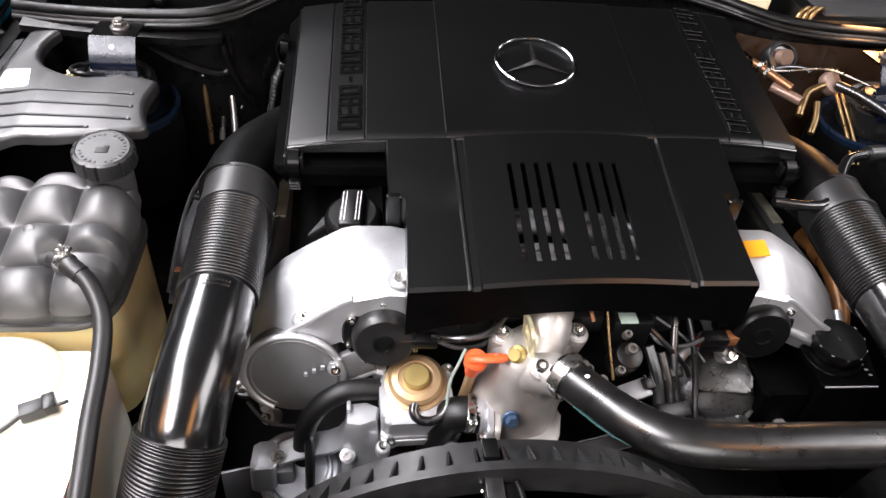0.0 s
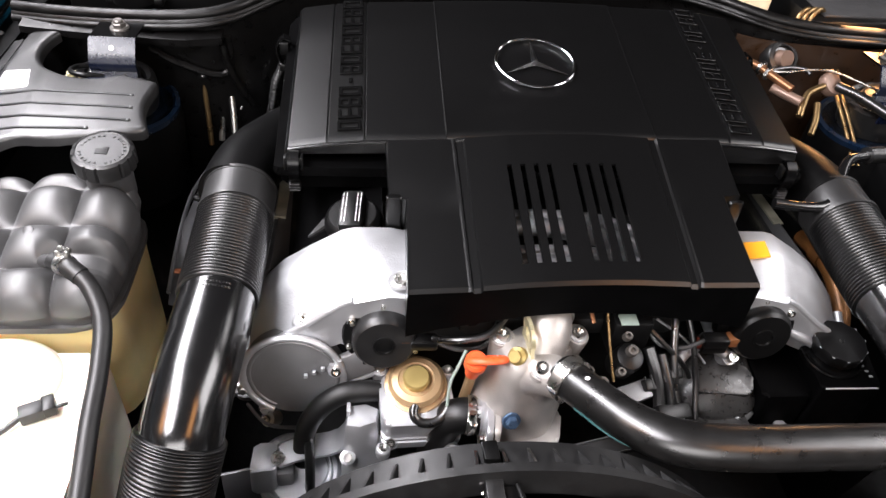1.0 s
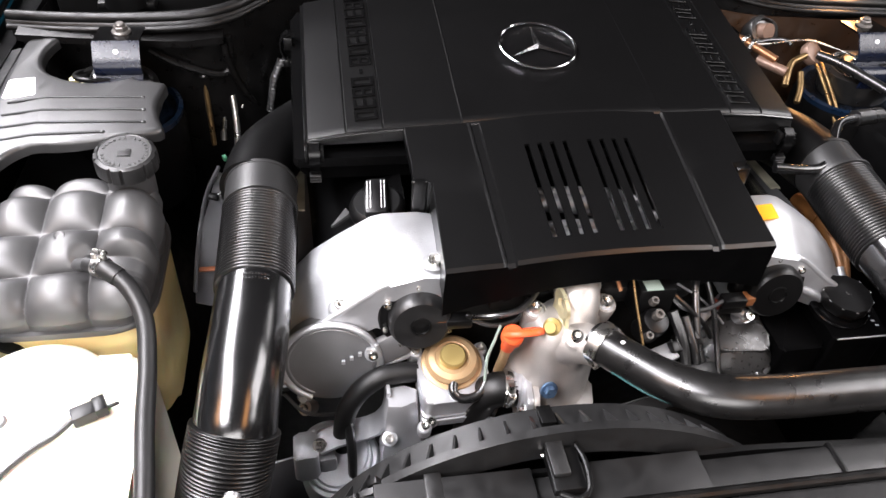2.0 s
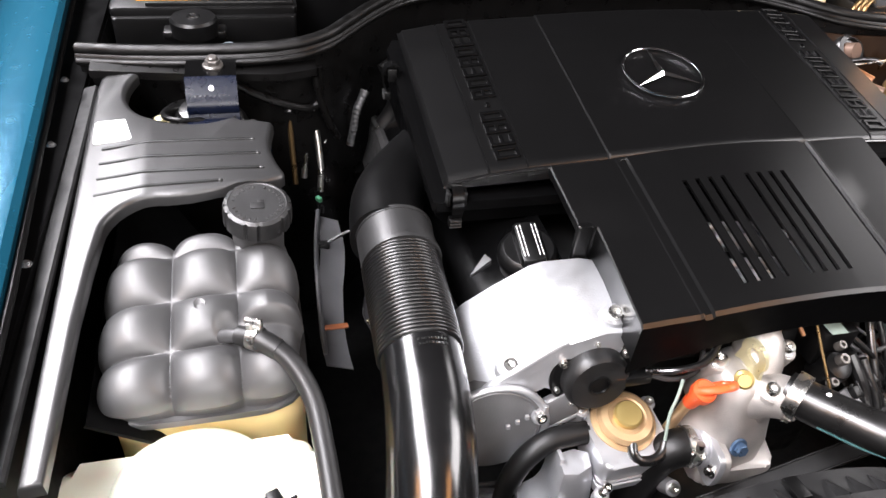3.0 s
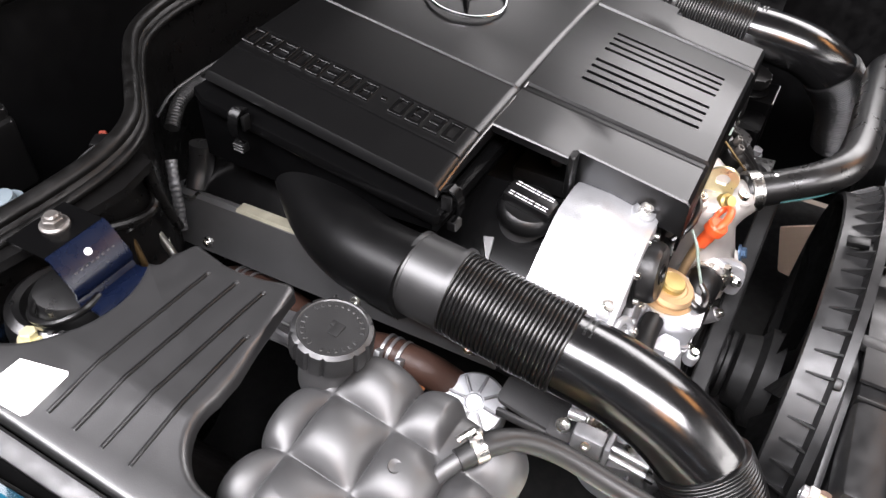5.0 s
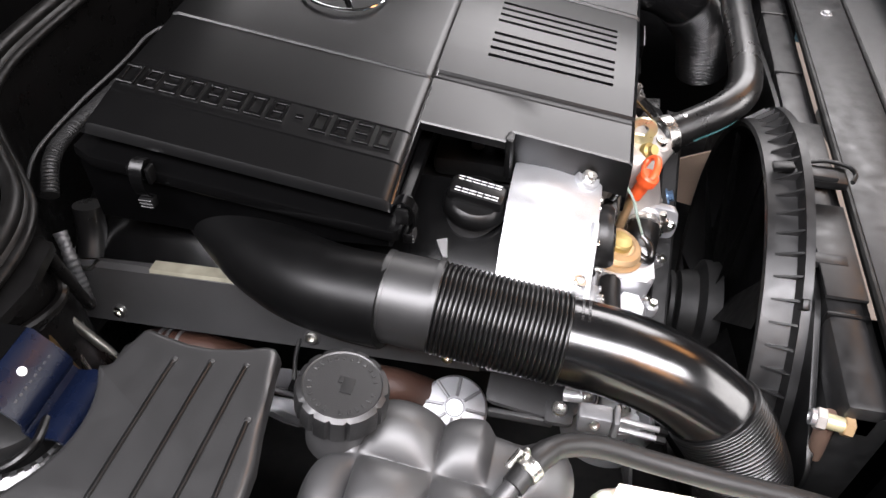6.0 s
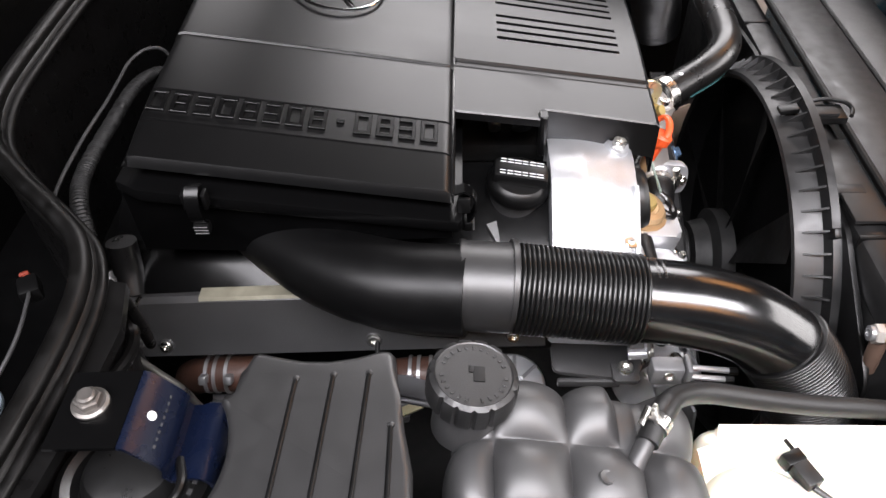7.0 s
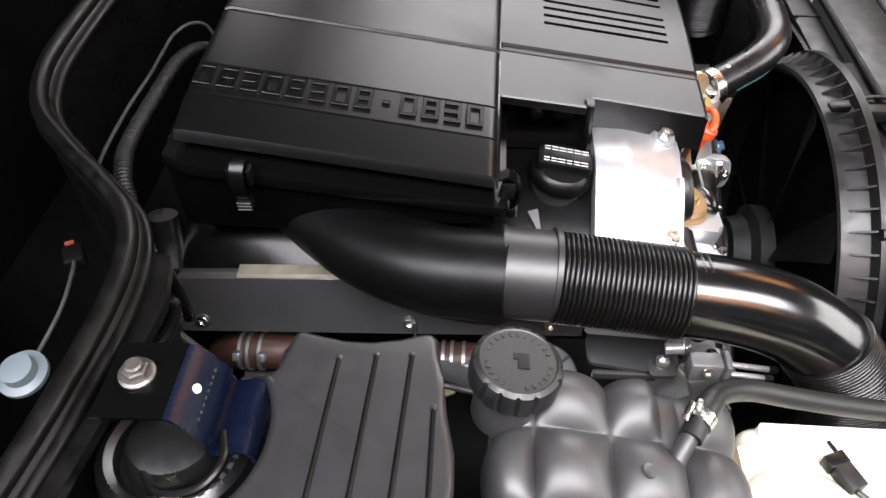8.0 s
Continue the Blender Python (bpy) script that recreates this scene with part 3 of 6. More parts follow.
for j in range(vs):
    for i in range(us):
        bm.faces.new((grid[j][i], grid[j][(i + 1) % us], grid[j + 1][(i + 1) % us], grid[j + 1][i]))
bm.faces.new(grid[-1])
part("upper_shell", bm, TANK, tank, smooth=80)
foot = [(TX + TA * (abs(math.cos(a)) ** 5 + abs(math.sin(a)) ** 5) ** -0.2 * math.cos(a), TY + TB * (abs(math.cos(a)) ** 5 + abs(math.sin(a)) ** 5) ** -0.2 * math.sin(a)) for a in (2 * math.pi * k / 60 for k in range(60))]
part("seam", prism(B(), foot, 0.770, 0.778, 0.002), TANK, tank)
part("lower_shell", prism(B(), [(TX + (x - TX) * 0.95, TY + (y - TY) * 0.95) for x, y in foot], 0.60, 0.771, 0.012), TANKLOW, tank, "amber translucent lower half")
m = aim((-0.543, -0.017, 0.828), (0.05, -0.12, 1))
part("filler_neck", lathe(B(), [(0.027, -0.01), (0.027, 0.034), (0.031, 0.035), (0.031, 0.039)], 32, m), TANK, tank)
cap = part("cap", lathe(B(), [(0.034, 0.036), (0.0355, 0.037), (0.0355, 0.052), (0.034, 0.057), (0.030, 0.0590), (0.029, 0.0582), (0, 0.0582)], 96, m,
                        lambda a, r, z: r - (0.0022 if r > 0.033 and (a * 16 / (2 * math.pi)) % 1 < 0.14 else 0)), CAPM, tank, "ribbed dark grey screw cap")
bm = B()
rbox(bm, m @ Vector((0, -0.004, 0.0585)), (0.014, 0.009, 0.0012), 0.0003, m.to_3x3().to_4x4())
rbox(bm, m @ Vector((0.004, 0.002, 0.0585)), (0.006, 0.004, 0.0012), 0.0003, m.to_3x3().to_4x4())
part("cap_symbol", bm, DARK, cap)
for k in range(26):
    if k % 7 != 6:
        a = radians(k * 360 / 26)
        part("relief_bar", rbox(B(), m @ Vector((0.0245 * math.cos(a), 0.0245 * math.sin(a), 0.0585)), (0.0035, 0.0024, 0.0012), 0.0003, (m @ pose(0, 0, 0, 0, 0, k * 360 / 26)).to_3x3().to_4x4(), 1), CAPM, cap)

# ---- washer reservoir ----
wash = thing("washer_tank", "cream white plastic washer fluid tank", "washer tank")
bm = B()
prism(bm, rounded([(-0.738, -0.50), (-0.505, -0.50), (-0.505, -0.222), (-0.738, -0.222)], 0.025), 0.45, 0.757, 0.014, None, 3)
part("body", bm, WHITE, wash)
part("dome", lathe(B(), [(0.092, 0.0), (0.087, 0.008), (0.074, 0.016), (0.050, 0.021), (0.025, 0.0235), (0, 0.024)], 48, Matrix.Translation((-0.615, -0.262, 0.752)) @ Matrix.Diagonal((0.78, 0.68, 1.0, 1.0))), WHITE, wash)
bm = B()
tube(bm, [(-0.567, -0.158, 0.833), (-0.545, -0.172, 0.836), (-0.522, -0.190, 0.826), (-0.505, -0.222, 0.808), (-0.499, -0.27, 0.79), (-0.496, -0.33, 0.775), (-0.49, -0.40, 0.758), (-0.485, -0.5, 0.73)], 0.0095, 16, 8)
over = thing("overflow_hose", "black rubber hose leaving the coolant tank", "hose")
part("hose", bm, TANKHOSE, over)
part("end_sleeve", tube(B(), [(-0.556, -0.165, 0.835), (-0.545, -0.172, 0.836), (-0.532, -0.181, 0.832)], 0.0104, 18, 6), TANKHOSE, over, "thicker hose end")

# ---- strut tower cover ----
strut = thing("strut_tower_cover", "grey moulded plastic cover beside the coolant tank with pressed ribs", "plastic cover")


def strut_z(x, y):
    base = 0.8735 + 0.055 * y
    return base - (max(0.0, -0.657 - x) * 0.16) - max(0.0, x + 0.56) * 0.03


outline = ([(-0.727, -0.30), (-0.728, 0.20), (-0.729, 0.262), (-0.727, 0.282), (-0.720, 0.290), (-0.706, 0.294), (-0.688, 0.291)]
           + arc(-0.607, 0.236, 0.084, 150, 302, 19)
           + [(-0.553, 0.1575), (-0.538, 0.1545), (-0.526, 0.1525), (-0.518, 0.150), (-0.5155, 0.145), (-0.5185, 0.13), (-0.5215, 0.11), (-0.521, 0.09), (-0.516, 0.068), (-0.509, 0.050),
              (-0.509, 0.043), (-0.514, 0.038), (-0.53, 0.036), (-0.55, 0.032), (-0.58, 0.027), (-0.61, 0.020)]
           + arc(-0.645, -0.030, 0.050, 78, 176, 10) + [(-0.699, -0.07), (-0.704, -0.14), (-0.708, -0.30)])
bm = B()
top_v = [bm.verts.new((x, y, 0)) for x, y in outline]
face = bm.faces.new(top_v)
bmesh.ops.bisect_plane(bm, geom=list(bm.verts) + list(bm.edges) + list(bm.faces), plane_co=(-0.657, 0, 0), plane_no=(1, 0, 0))
bmesh.ops.bisect_plane(bm, geom=list(bm.verts) + list(bm.edges) + list(bm.faces), plane_co=(-0.56, 0, 0), plane_no=(1, 0, 0))
out = bmesh.ops.extrude_face_region(bm, geom=list(bm.faces))
low = [v for v in out["geom"] if isinstance(v, bmesh.types.BMVert)]
for v in bm.verts:
    v.co.z = strut_z(v.co.x, v.co.y)
for v in low:
    v.co.z -= 0.016
rim = [e for e in bm.edges if len(e.link_faces) == 2 and e.calc_face_angle(0) > 1.0 and min(v.co.z - strut_z(v.co.x, v.co.y) for v in e.verts) > -0.001]
bmesh.ops.bevel(bm, geom=rim, offset=0.0065, segments=5, affect="EDGES", profile=0.5)
part("panel", bm, STRUT, strut, smooth=40)
bm = B()
loft(bm, [[(x, y, 0.8605 + 0.02 * y + d) for x, d in ((-0.750, -0.006), (-0.750, -0.002), (-0.747, 0.0), (-0.734, 0.003), (-0.7315, 0.001), (-0.7315, -0.004))] for y in (-0.30, -0.15, 0.05, 0.28)])
part("side_flange", bm, SHROUDM, strut)
for y0, y1, xe in ((0.118, 0.112, -0.541), (0.090, 0.084, -0.536), (0.062, 0.057, -0.533), (0.034, 0.037, -0.578)):
    bm = B()
    n = 12
    pts = []
    for i in range(n + 1):
        x, y = -0.708 + (xe + 0.708) * i / n, y0 + (y1 - y0) * i / n
        pts.append((x, y, strut_z(x, y) + 0.0002))
    pts.insert(n // 3 + 1, (-0.657, y0 + (y1 - y0) * 0.3, strut_z(-0.657, y0) + 0.0002))
    pts.sort()
    tube(bm, pts, 0.0019, 10, 1)
    part("rib", bm, BLACK, strut)
    part("rib_end", lathe(B(), [(0.003, 0), (0.0026, 0.0018), (0.001, 0.0026), (0, 0.0026)], 14, Matrix.Translation((xe, y1, strut_z(xe, y1) - 0.0005))), STRUT, strut)
bm = B()
q = [(-0.722, 0.174), (-0.718, 0.177), (-0.683, 0.172), (-0.679, 0.168), (-0.676, 0.131), (-0.679, 0.128), (-0.716, 0.130), (-0.720, 0.134)]
lo, hi = [[bm.verts.new((x, y, strut_z(x, y) + d)) for x, y in q] for d in (-0.0005, 0.0006)]
bm.faces.new(lo), bm.faces.new(hi)
for i in range(len(q)):
    bm.faces.new((lo[i], lo[(i + 1) % len(q)], hi[(i + 1) % len(q)], hi[i]))
sticker = part("sticker", bm, PAPER, strut, "blank white sticker")

# bright light on this grey cover is put into a paler colour
side_cover = thing("ribbed_side_cover", "ribbed plastic cover on the far inner wing, light put into its pale grey", "plastic cover")
part("panel", prism(B(), rounded([(0.52, -0.22), (0.735, -0.22), (0.735, 0.08), (0.690, 0.08)], 0.012), 0.842, 0.858, 0.004), GREYLABEL, side_cover)
for k in range(5):
    part("rib", rbox(B(), (0.645 + 0.019 * k, -0.10 + 0.012 * k, 0.859), (0.008, 0.18 + 0.02 * k, 0.008), 0.003), GREYLABEL, side_cover)

# ---- fan shroud and radiator ----
shroud = thing("fan_shroud", "black plastic radiator fan shroud ring with slots", "fan shroud")
FX, FY, FZ = -0.10, -0.40, 0.555
m = aim((FX, FY, FZ), (0, 1, 0))
bm = B()
lathe(bm, [(0.255, -0.03), (0.258, 0.012), (0.264, 0.016), (0.268, 0.014), (0.272, -0.016), (0.287, -0.019), (0.288, -0.028), (0.255, -0.03)], 120, m)
part("ring", bm, SHROUDM, shroud)
for k in range(44):
    a = radians(-20 + 220 * k / 43)
    bm = B()
    c, s_ = math.cos(a), math.sin(a)
    t_ = Vector((-s_, 0, c)) * 0.0012
    q = [Vector((FX + r * c, FY + y, FZ + r * s_)) for r, y in ((0.270, 0.006), (0.286, -0.018), (0.271, -0.018))]
    lo, hi = [bm.verts.new(p - t_) for p in q], [bm.verts.new(p + t_) for p in q]
    bm.faces.new(lo)
    bm.faces.new(hi)
    for i in range(3):
        bm.faces.new((lo[i], lo[(i + 1) % 3], hi[(i + 1) % 3], hi[i]))
    part("vane", bm, SHROUDM, shroud)
bm = B()
outer = rounded([(-0.43, 0.30), (0.30, 0.30), (0.30, 0.77), (0.08, 0.79), (-0.28, 0.79), (-0.43, 0.70)], 0.02)
prism(bm, outer, 0, 0.006, 0.002, Matrix(((1, 0, 0, 0), (0, 0, -1, -0.428), (0, 1, 0, 0), (0, 0, 0, 1))))
part("plate", bm, BLACK, shroud)
clip = part("top_clip", rbox(B(), (-0.118, -0.452, 0.820), (0.030, 0.042, 0.010), 0.002), BLACK, shroud)
part("clip_tongue", rbox(B(), (-0.124, -0.436, 0.828), (0.016, 0.050, 0.006), 0.0015), SHROUDM, clip)
part("clip_loop", tube(B(), [(-0.104, -0.432, 0.828), (-0.101, -0.452, 0.830), (-0.104, -0.476, 0.828), (-0.116, -0.482, 0.826), (-0.130, -0.476, 0.826)], 0.0026, 10, 6), BLACK, clip)
part("clip_arm", rbox(B(), (-0.124, -0.402, 0.832), (0.014, 0.022, 0.006), 0.001, pose(0, 0, 0, -10, 0, 0)), BLACK, clip)
part("clip_pin", tube(B(), [(-0.1255, -0.434, 0.829), (-0.1275, -0.434, 0.822), (-0.134, -0.434, 0.818)], 0.0020, 8, 3), STEEL, clip, "bright steel pin")
part("end_block", rbox(B(), (-0.232, -0.446, 0.797), (0.016, 0.034, 0.010), 0.002), SHROUDM, shroud)
part("corner_web", prism(B(), [(-0.238, 0.792), (-0.238, 0.735), (-0.30, 0.735)], -0.001, 0.001, 0.0, Matrix(((1, 0, 0, 0), (0, 0, -1, -0.462), (0, 1, 0, 0), (0, 0, 0, 1)))), SHROUDM, shroud)
for x0, x1 in ((-0.285, -0.142), (-0.098, 0.02)):
    bm = B()
    q = [(x0, -0.434), (x1, -0.434), (x1, -0.474), (x0, -0.474)]
    prism(bm, q, 0.796, 0.801, 0.0015)
    part("top_shelf", bm, SHROUDM, shroud, "grey black flat shelf of the shroud")
part("wide_rib", rbox(B(), (-0.27, -0.421, 0.765), (0.012, 0.008, 0.05), 0.002, pose(0, 0, 0, 0, -40, 0)), BLACK, shroud)

fan = thing("cooling_fan", "black plastic cooling fan inside the shroud", "fan")
m = aim((FX, -0.395, FZ), (0, 1, 0))
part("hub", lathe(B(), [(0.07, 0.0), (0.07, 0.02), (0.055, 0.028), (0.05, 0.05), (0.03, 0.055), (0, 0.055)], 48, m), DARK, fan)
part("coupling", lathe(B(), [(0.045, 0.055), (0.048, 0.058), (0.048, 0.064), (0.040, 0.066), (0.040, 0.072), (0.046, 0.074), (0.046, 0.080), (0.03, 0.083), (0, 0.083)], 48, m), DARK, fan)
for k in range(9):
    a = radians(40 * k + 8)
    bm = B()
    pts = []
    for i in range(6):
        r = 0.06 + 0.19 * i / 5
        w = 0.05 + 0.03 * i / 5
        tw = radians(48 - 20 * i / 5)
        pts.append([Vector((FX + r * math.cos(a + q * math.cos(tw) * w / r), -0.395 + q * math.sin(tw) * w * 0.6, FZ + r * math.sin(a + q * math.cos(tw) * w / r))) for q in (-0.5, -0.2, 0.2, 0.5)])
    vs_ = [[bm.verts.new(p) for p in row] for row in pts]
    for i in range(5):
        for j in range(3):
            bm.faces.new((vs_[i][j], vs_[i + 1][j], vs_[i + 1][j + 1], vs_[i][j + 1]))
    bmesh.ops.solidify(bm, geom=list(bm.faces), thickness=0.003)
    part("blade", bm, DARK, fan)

rad = thing("radiator", "black radiator with plastic top tank", "radiator")
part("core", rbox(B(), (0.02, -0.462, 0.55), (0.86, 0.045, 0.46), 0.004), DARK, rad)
part("top_tank", rbox(B(), (0.02, -0.455, 0.768), (0.86, 0.038, 0.046), 0.008), SHROUDM, rad)
for x in (-0.3, -0.05, 0.16, 0.34):
    part("tank_rib", rbox(B(), (x, -0.455, 0.772), (0.006, 0.040, 0.042), 0.002), BLACK, rad)
cross = thing("radiator_crossmember", "grey black painted cross panel over the radiator", "crossmember")
part("front_rail", rbox(B(), (0, -0.5225, 0.796), (1.44, 0.076, 0.014), 0.004), SHROUDM, cross)
part("panel", rbox(B(), (0, -0.607, 0.790), (1.44, 0.082, 0.012), 0.005), CAPM, cross, "paler grey front shelf")
part("weather_strip", tube(B(), [(-0.70, -0.480, 0.802), (0, -0.480, 0.804), (0.70, -0.480, 0.802)], 0.005, 10, 4), SEAL, cross, "black rubber strip")
part("joint_strip", tube(B(), [(-0.70, -0.5635, 0.799), (0, -0.5635, 0.801), (0.70, -0.5635, 0.799)], 0.0035, 10, 4), SEAL, cross, "thin black rubber joint")
for x in (-0.35, 0.33):
    part("rail_bolt", hex_bolt(B(), (x, -0.528, 0.803), (0, 0, 1), 0.006, 0.005), ALUDULL, cross)
bm = B()
tube(bm, [(-0.026, -0.275, 0.782), (-0.002, -0.312, 0.789), (0.026, -0.352, 0.799), (0.066, -0.380, 0.806), (0.13, -0.389, 0.808), (0.22, -0.390, 0.808), (0.32, -0.391, 0.806), (0.375, -0.399, 0.803), (0.415, -0.43, 0.80), (0.45, -0.475, 0.79)],
     lambda t, l: 0.0215 + 0.0008 * min(1, max(0, (t - 0.12) * 6)), 32, 10)
rh = thing("radiator_hose", "thick black rubber radiator hose with faint blue print", "hose")
part("hose", bm, RADHOSE, rh)
part("print_line", tube(B(), [(-0.021, -0.320, 0.780), (0.008, -0.362, 0.789), (0.050, -0.391, 0.7945), (0.085, -0.402, 0.7965)], 0.0012, 6, 6), PRINT, rh, "faint teal printed line")
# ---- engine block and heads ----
solid("engine_block", rbox(B(), (0, 0.08, 0.60), (0.42, 0.50, 0.30), 0.03), DARK, "engine block under the covers, near black for the shade there", "engine")
# added dark sheet that keeps the bright floor out of view
solid("undertray", rbox(B(), (0, 0.0, 0.27), (1.5, 1.2, 0.02), 0.004), DARK, "added undertray below the engine, near black for the shade there", "undertray", kind="structure")


def head_cover(side):
    t = thing("valve_cover", "black upper and grey lower valve cover on the cylinder head", "valve cover", "valve covers")
    s = side
    bm = B()
    loft(bm, [[(s * x, y, z - 0.02 * y) for x, z in ((0.215, 0.825), (0.255, 0.812), (0.300, 0.784), (0.338, 0.760), (0.345, 0.752), (0.335, 0.735), (0.215, 0.735))] for y in (-0.108, -0.10, 0.36, 0.37)])
    part("upper_plate", bm, GLOSS, t)
    bm = B()
    loft(bm, [[(s * x, y, z - 0.055 * (y - 0.1)) for x, z in ((0.338, 0.758), (0.350, 0.762), (0.356, 0.757), (0.362, 0.715), (0.370, 0.690), (0.372, 0.684), (0.350, 0.676), (0.30, 0.676), (0.30, 0.75))]
              for y in (-0.105, -0.10, 0.37, 0.382)])
    skirt = part("lower_skirt", bm, GREYPAINT, t, "grey painted lower skirt")
    bm = B()
    loft(bm, [[(s * x, y, z - 0.055 * (y - 0.1)) for x, z in ((0.341, 0.7600), (0.3405, 0.7635), (0.3545, 0.7635), (0.357, 0.7600))] for y in (0.0, 0.27)])
    part("top_strip", bm, STRIPM, skirt, "pale tan top edge")
    for y in (-0.07, 0.084, 0.321):
        part("skirt_bolt", socket_bolt(B(), (s * 0.366, y, 0.697 - 0.055 * (y - 0.1)), (s * 1, 0, 0.35), 0.007, 0.006), STEEL, skirt)
        part("bolt_boss", lathe(B(), [(0.011, -0.004), (0.011, 0.001), (0.009, 0.003), (0, 0.003)], 20, aim((s * 0.3655, y, 0.6965 - 0.055 * (y - 0.1)), (s, 0, 0.35))), GREYPAINT, skirt)
    return t


left_cover = head_cover(-1)
part("cover_bolt", socket_bolt(B(), (-0.218, -0.030, 0.814), (-0.15, 0, 1), 0.0062, 0.006), STEEL, left_cover)
bm = B()
loft(bm, [[(-0.3075, -0.0545, 0.779), (-0.3065, -0.0565, 0.780), (-0.3065, -0.0560, 0.7835), (-0.3075, -0.0545, 0.783)],
          [(-0.288, -0.0390, 0.790), (-0.283, -0.0520, 0.794), (-0.283, -0.0510, 0.800), (-0.288, -0.0400, 0.800)]])
part("cable_tab", bm, GREYPAINT, left_cover, "small pointed grey tab", smooth=10)
head_cover(1)


def timing_cover(side):
    s = side
    t = thing("timing_cover", "bare cast aluminium timing cover on the cylinder head front", "timing cover", "timing covers")
    sec = [(0.180, 0.836), (0.205, 0.842), (0.248, 0.842), (0.262, 0.838), (0.300, 0.814), (0.333, 0.790), (0.354, 0.766), (0.368, 0.735), (0.372, 0.712), (0.366, 0.690), (0.350, 0.700), (0.325, 0.722), (0.290, 0.738), (0.262, 0.752), (0.250, 0.745), (0.180, 0.745)]

    def fall(x, y, z):
        """The front half of the top slopes down towards the outer side."""
        return (0.006 + 0.024 * min(1, max(0, (x - 0.19) / 0.10))) * min(1, max(0, (-0.145 - y) / 0.05)) if z > 0.753 else 0.0

    bm = B()
    loft(bm, [[(s * (0.27 + (x - 0.27) * k), y, 0.79 + (z - 0.79) * k + 0.05 * (y + 0.15) - fall(x, y, z)) for x, z in sec] for y, k in ((-0.206, 0.93), (-0.203, 0.975), (-0.197, 1.0), (-0.17, 1.0), (-0.150, 1.0), (-0.145, 1.0), (-0.113, 1.0), (-0.109, 0.98))])
    body = part("body", bm, ALU, t, smooth=30)
    edge = [(x, z) for x, z in sec[2:9]]
    front_line = [(s * (0.27 + (x - 0.27) * 0.985), -0.203, 0.79 + (z - 0.79) * 0.985 - 0.0026 - fall(x, -0.203, z)) for x, z in edge]
    part("front_lip", tube(B(), front_line, 0.0042, 10, 5), ALU, body)
    bm = B()
    loft(bm, [[(s * x, y, z) for x, y in ((0.19, -0.112), (0.33, -0.112), (0.338, -0.135), (0.34, -0.19), (0.19, -0.195))] for z in (0.742, 0.748)])
    part("base_flange", bm, ALU, t)
    for p in ((0.196, -0.190, 0.836), (0.301, -0.194, 0.780))[:2 if s < 0 else 1]:
        q = Vector((s * p[0], p[1], p[2]))
        face = aim(q, (s * 0.12, -0.28, 1))
        lug = part("bolt_lug", lathe(B(), [(0.0200, -0.040), (0.0165, -0.010), (0.0150, -0.003), (0.0135, 0.0), (0.0115, -0.0012), (0, -0.0012)], 28, face, lambda a, r, z: r * (1 + 0.10 * math.cos(2 * a))), ALU, body)
        part("bolt", socket_bolt(B(), face @ Vector((0, 0, -0.001)), (s * 0.12, -0.28, 1), 0.0078, 0.0075), STEEL, lug)
    if s > 0:
        bm = B()
        ring = [(0.372, -0.150, 0.742), (0.366, -0.185, 0.726), (0.350, -0.205, 0.722), (0.325, -0.208, 0.738), (0.292, -0.207, 0.757), (0.268, -0.206, 0.768)]
        tube(bm, ring, 0.006, 12, 6)
        part("lower_rim", bm, ALU, body, "bright rounded lower rim")
        return t
    # round lower front plate with a raised bright rim
    m = aim((s * 0.317, -0.217, 0.708), (s * 0.05, -1, 0.16)) @ Matrix.Scale(0.94, 4)
    low = part("lower_plate", lathe(B(), [(0.062, -0.02), (0.062, -0.003), (0.060, 0.0), (0, 0.0)], 56, m), ALUPLATE, t, "dull grey round lower plate")
    bm = B()
    ring = [m @ Vector((0.0615 * math.cos(radians(q)), 0.0615 * math.sin(radians(q)), 0.001)) for q in range(-60, 245, 8)]
    tube(bm, ring, 0.0042, 12, 1)
    part("plate_rim", bm, ALU, low, "bright cast rim")
    ring = [m @ Vector((0.0535 * math.cos(radians(q)), 0.0535 * math.sin(radians(q)), 0.0)) for q in range(-60, 245, 8)]
    part("inner_step", tube(B(), ring, 0.0018, 8, 1), ALUPLATE, low)
    for q in (200, 235):
        post = part("bolt_boss", lathe(B(), [(0.007, -0.02), (0.007, 0.001), (0.006, 0.002), (0, 0.002)], 18, m @ Matrix.Translation((0.066 * math.cos(radians(q)), 0.066 * math.sin(radians(q)), -0.002))), ALU, low)
        part("plate_bolt", hex_bolt(B(), m @ Vector((0.066 * math.cos(radians(q)), 0.066 * math.sin(radians(q)), 0.001)), m.to_3x3() @ Vector((0, 0, 1)), 0.0048, 0.006), STEEL, post)
    turn = pose(0, 0, 0, 81, 0, 0)
    for k in range(5):
        c = Vector((s * (0.3025 - 0.0098 * k), -0.2205, 0.7125 + 0.0060 * k))
        part("cast_mark", rbox(B(), c, (0.0045, 0.0055, 0.004), 0.0006, turn, 1), ALU, low)
    arm = part("bracket_arm", rbox(B(), (s * 0.262, -0.213, 0.716), (0.075, 0.012, 0.036), 0.004, pose(0, 0, 0, -8, s * 30, 0)), ALUPLATE, t)
    part("arm_edge", rbox(B(), (s * 0.252, -0.215, 0.697), (0.075, 0.012, 0.006), 0.002, pose(0, 0, 0, -8, s * 30, 0)), ALU, arm)
    boss = part("bolt_boss", lathe(B(), [(0.0095, -0.004), (0.0095, 0.002), (0.0085, 0.004), (0, 0.004)], 24, aim((s * 0.268, -0.219, 0.722), (0, -1, 0.4))), ALU, arm)
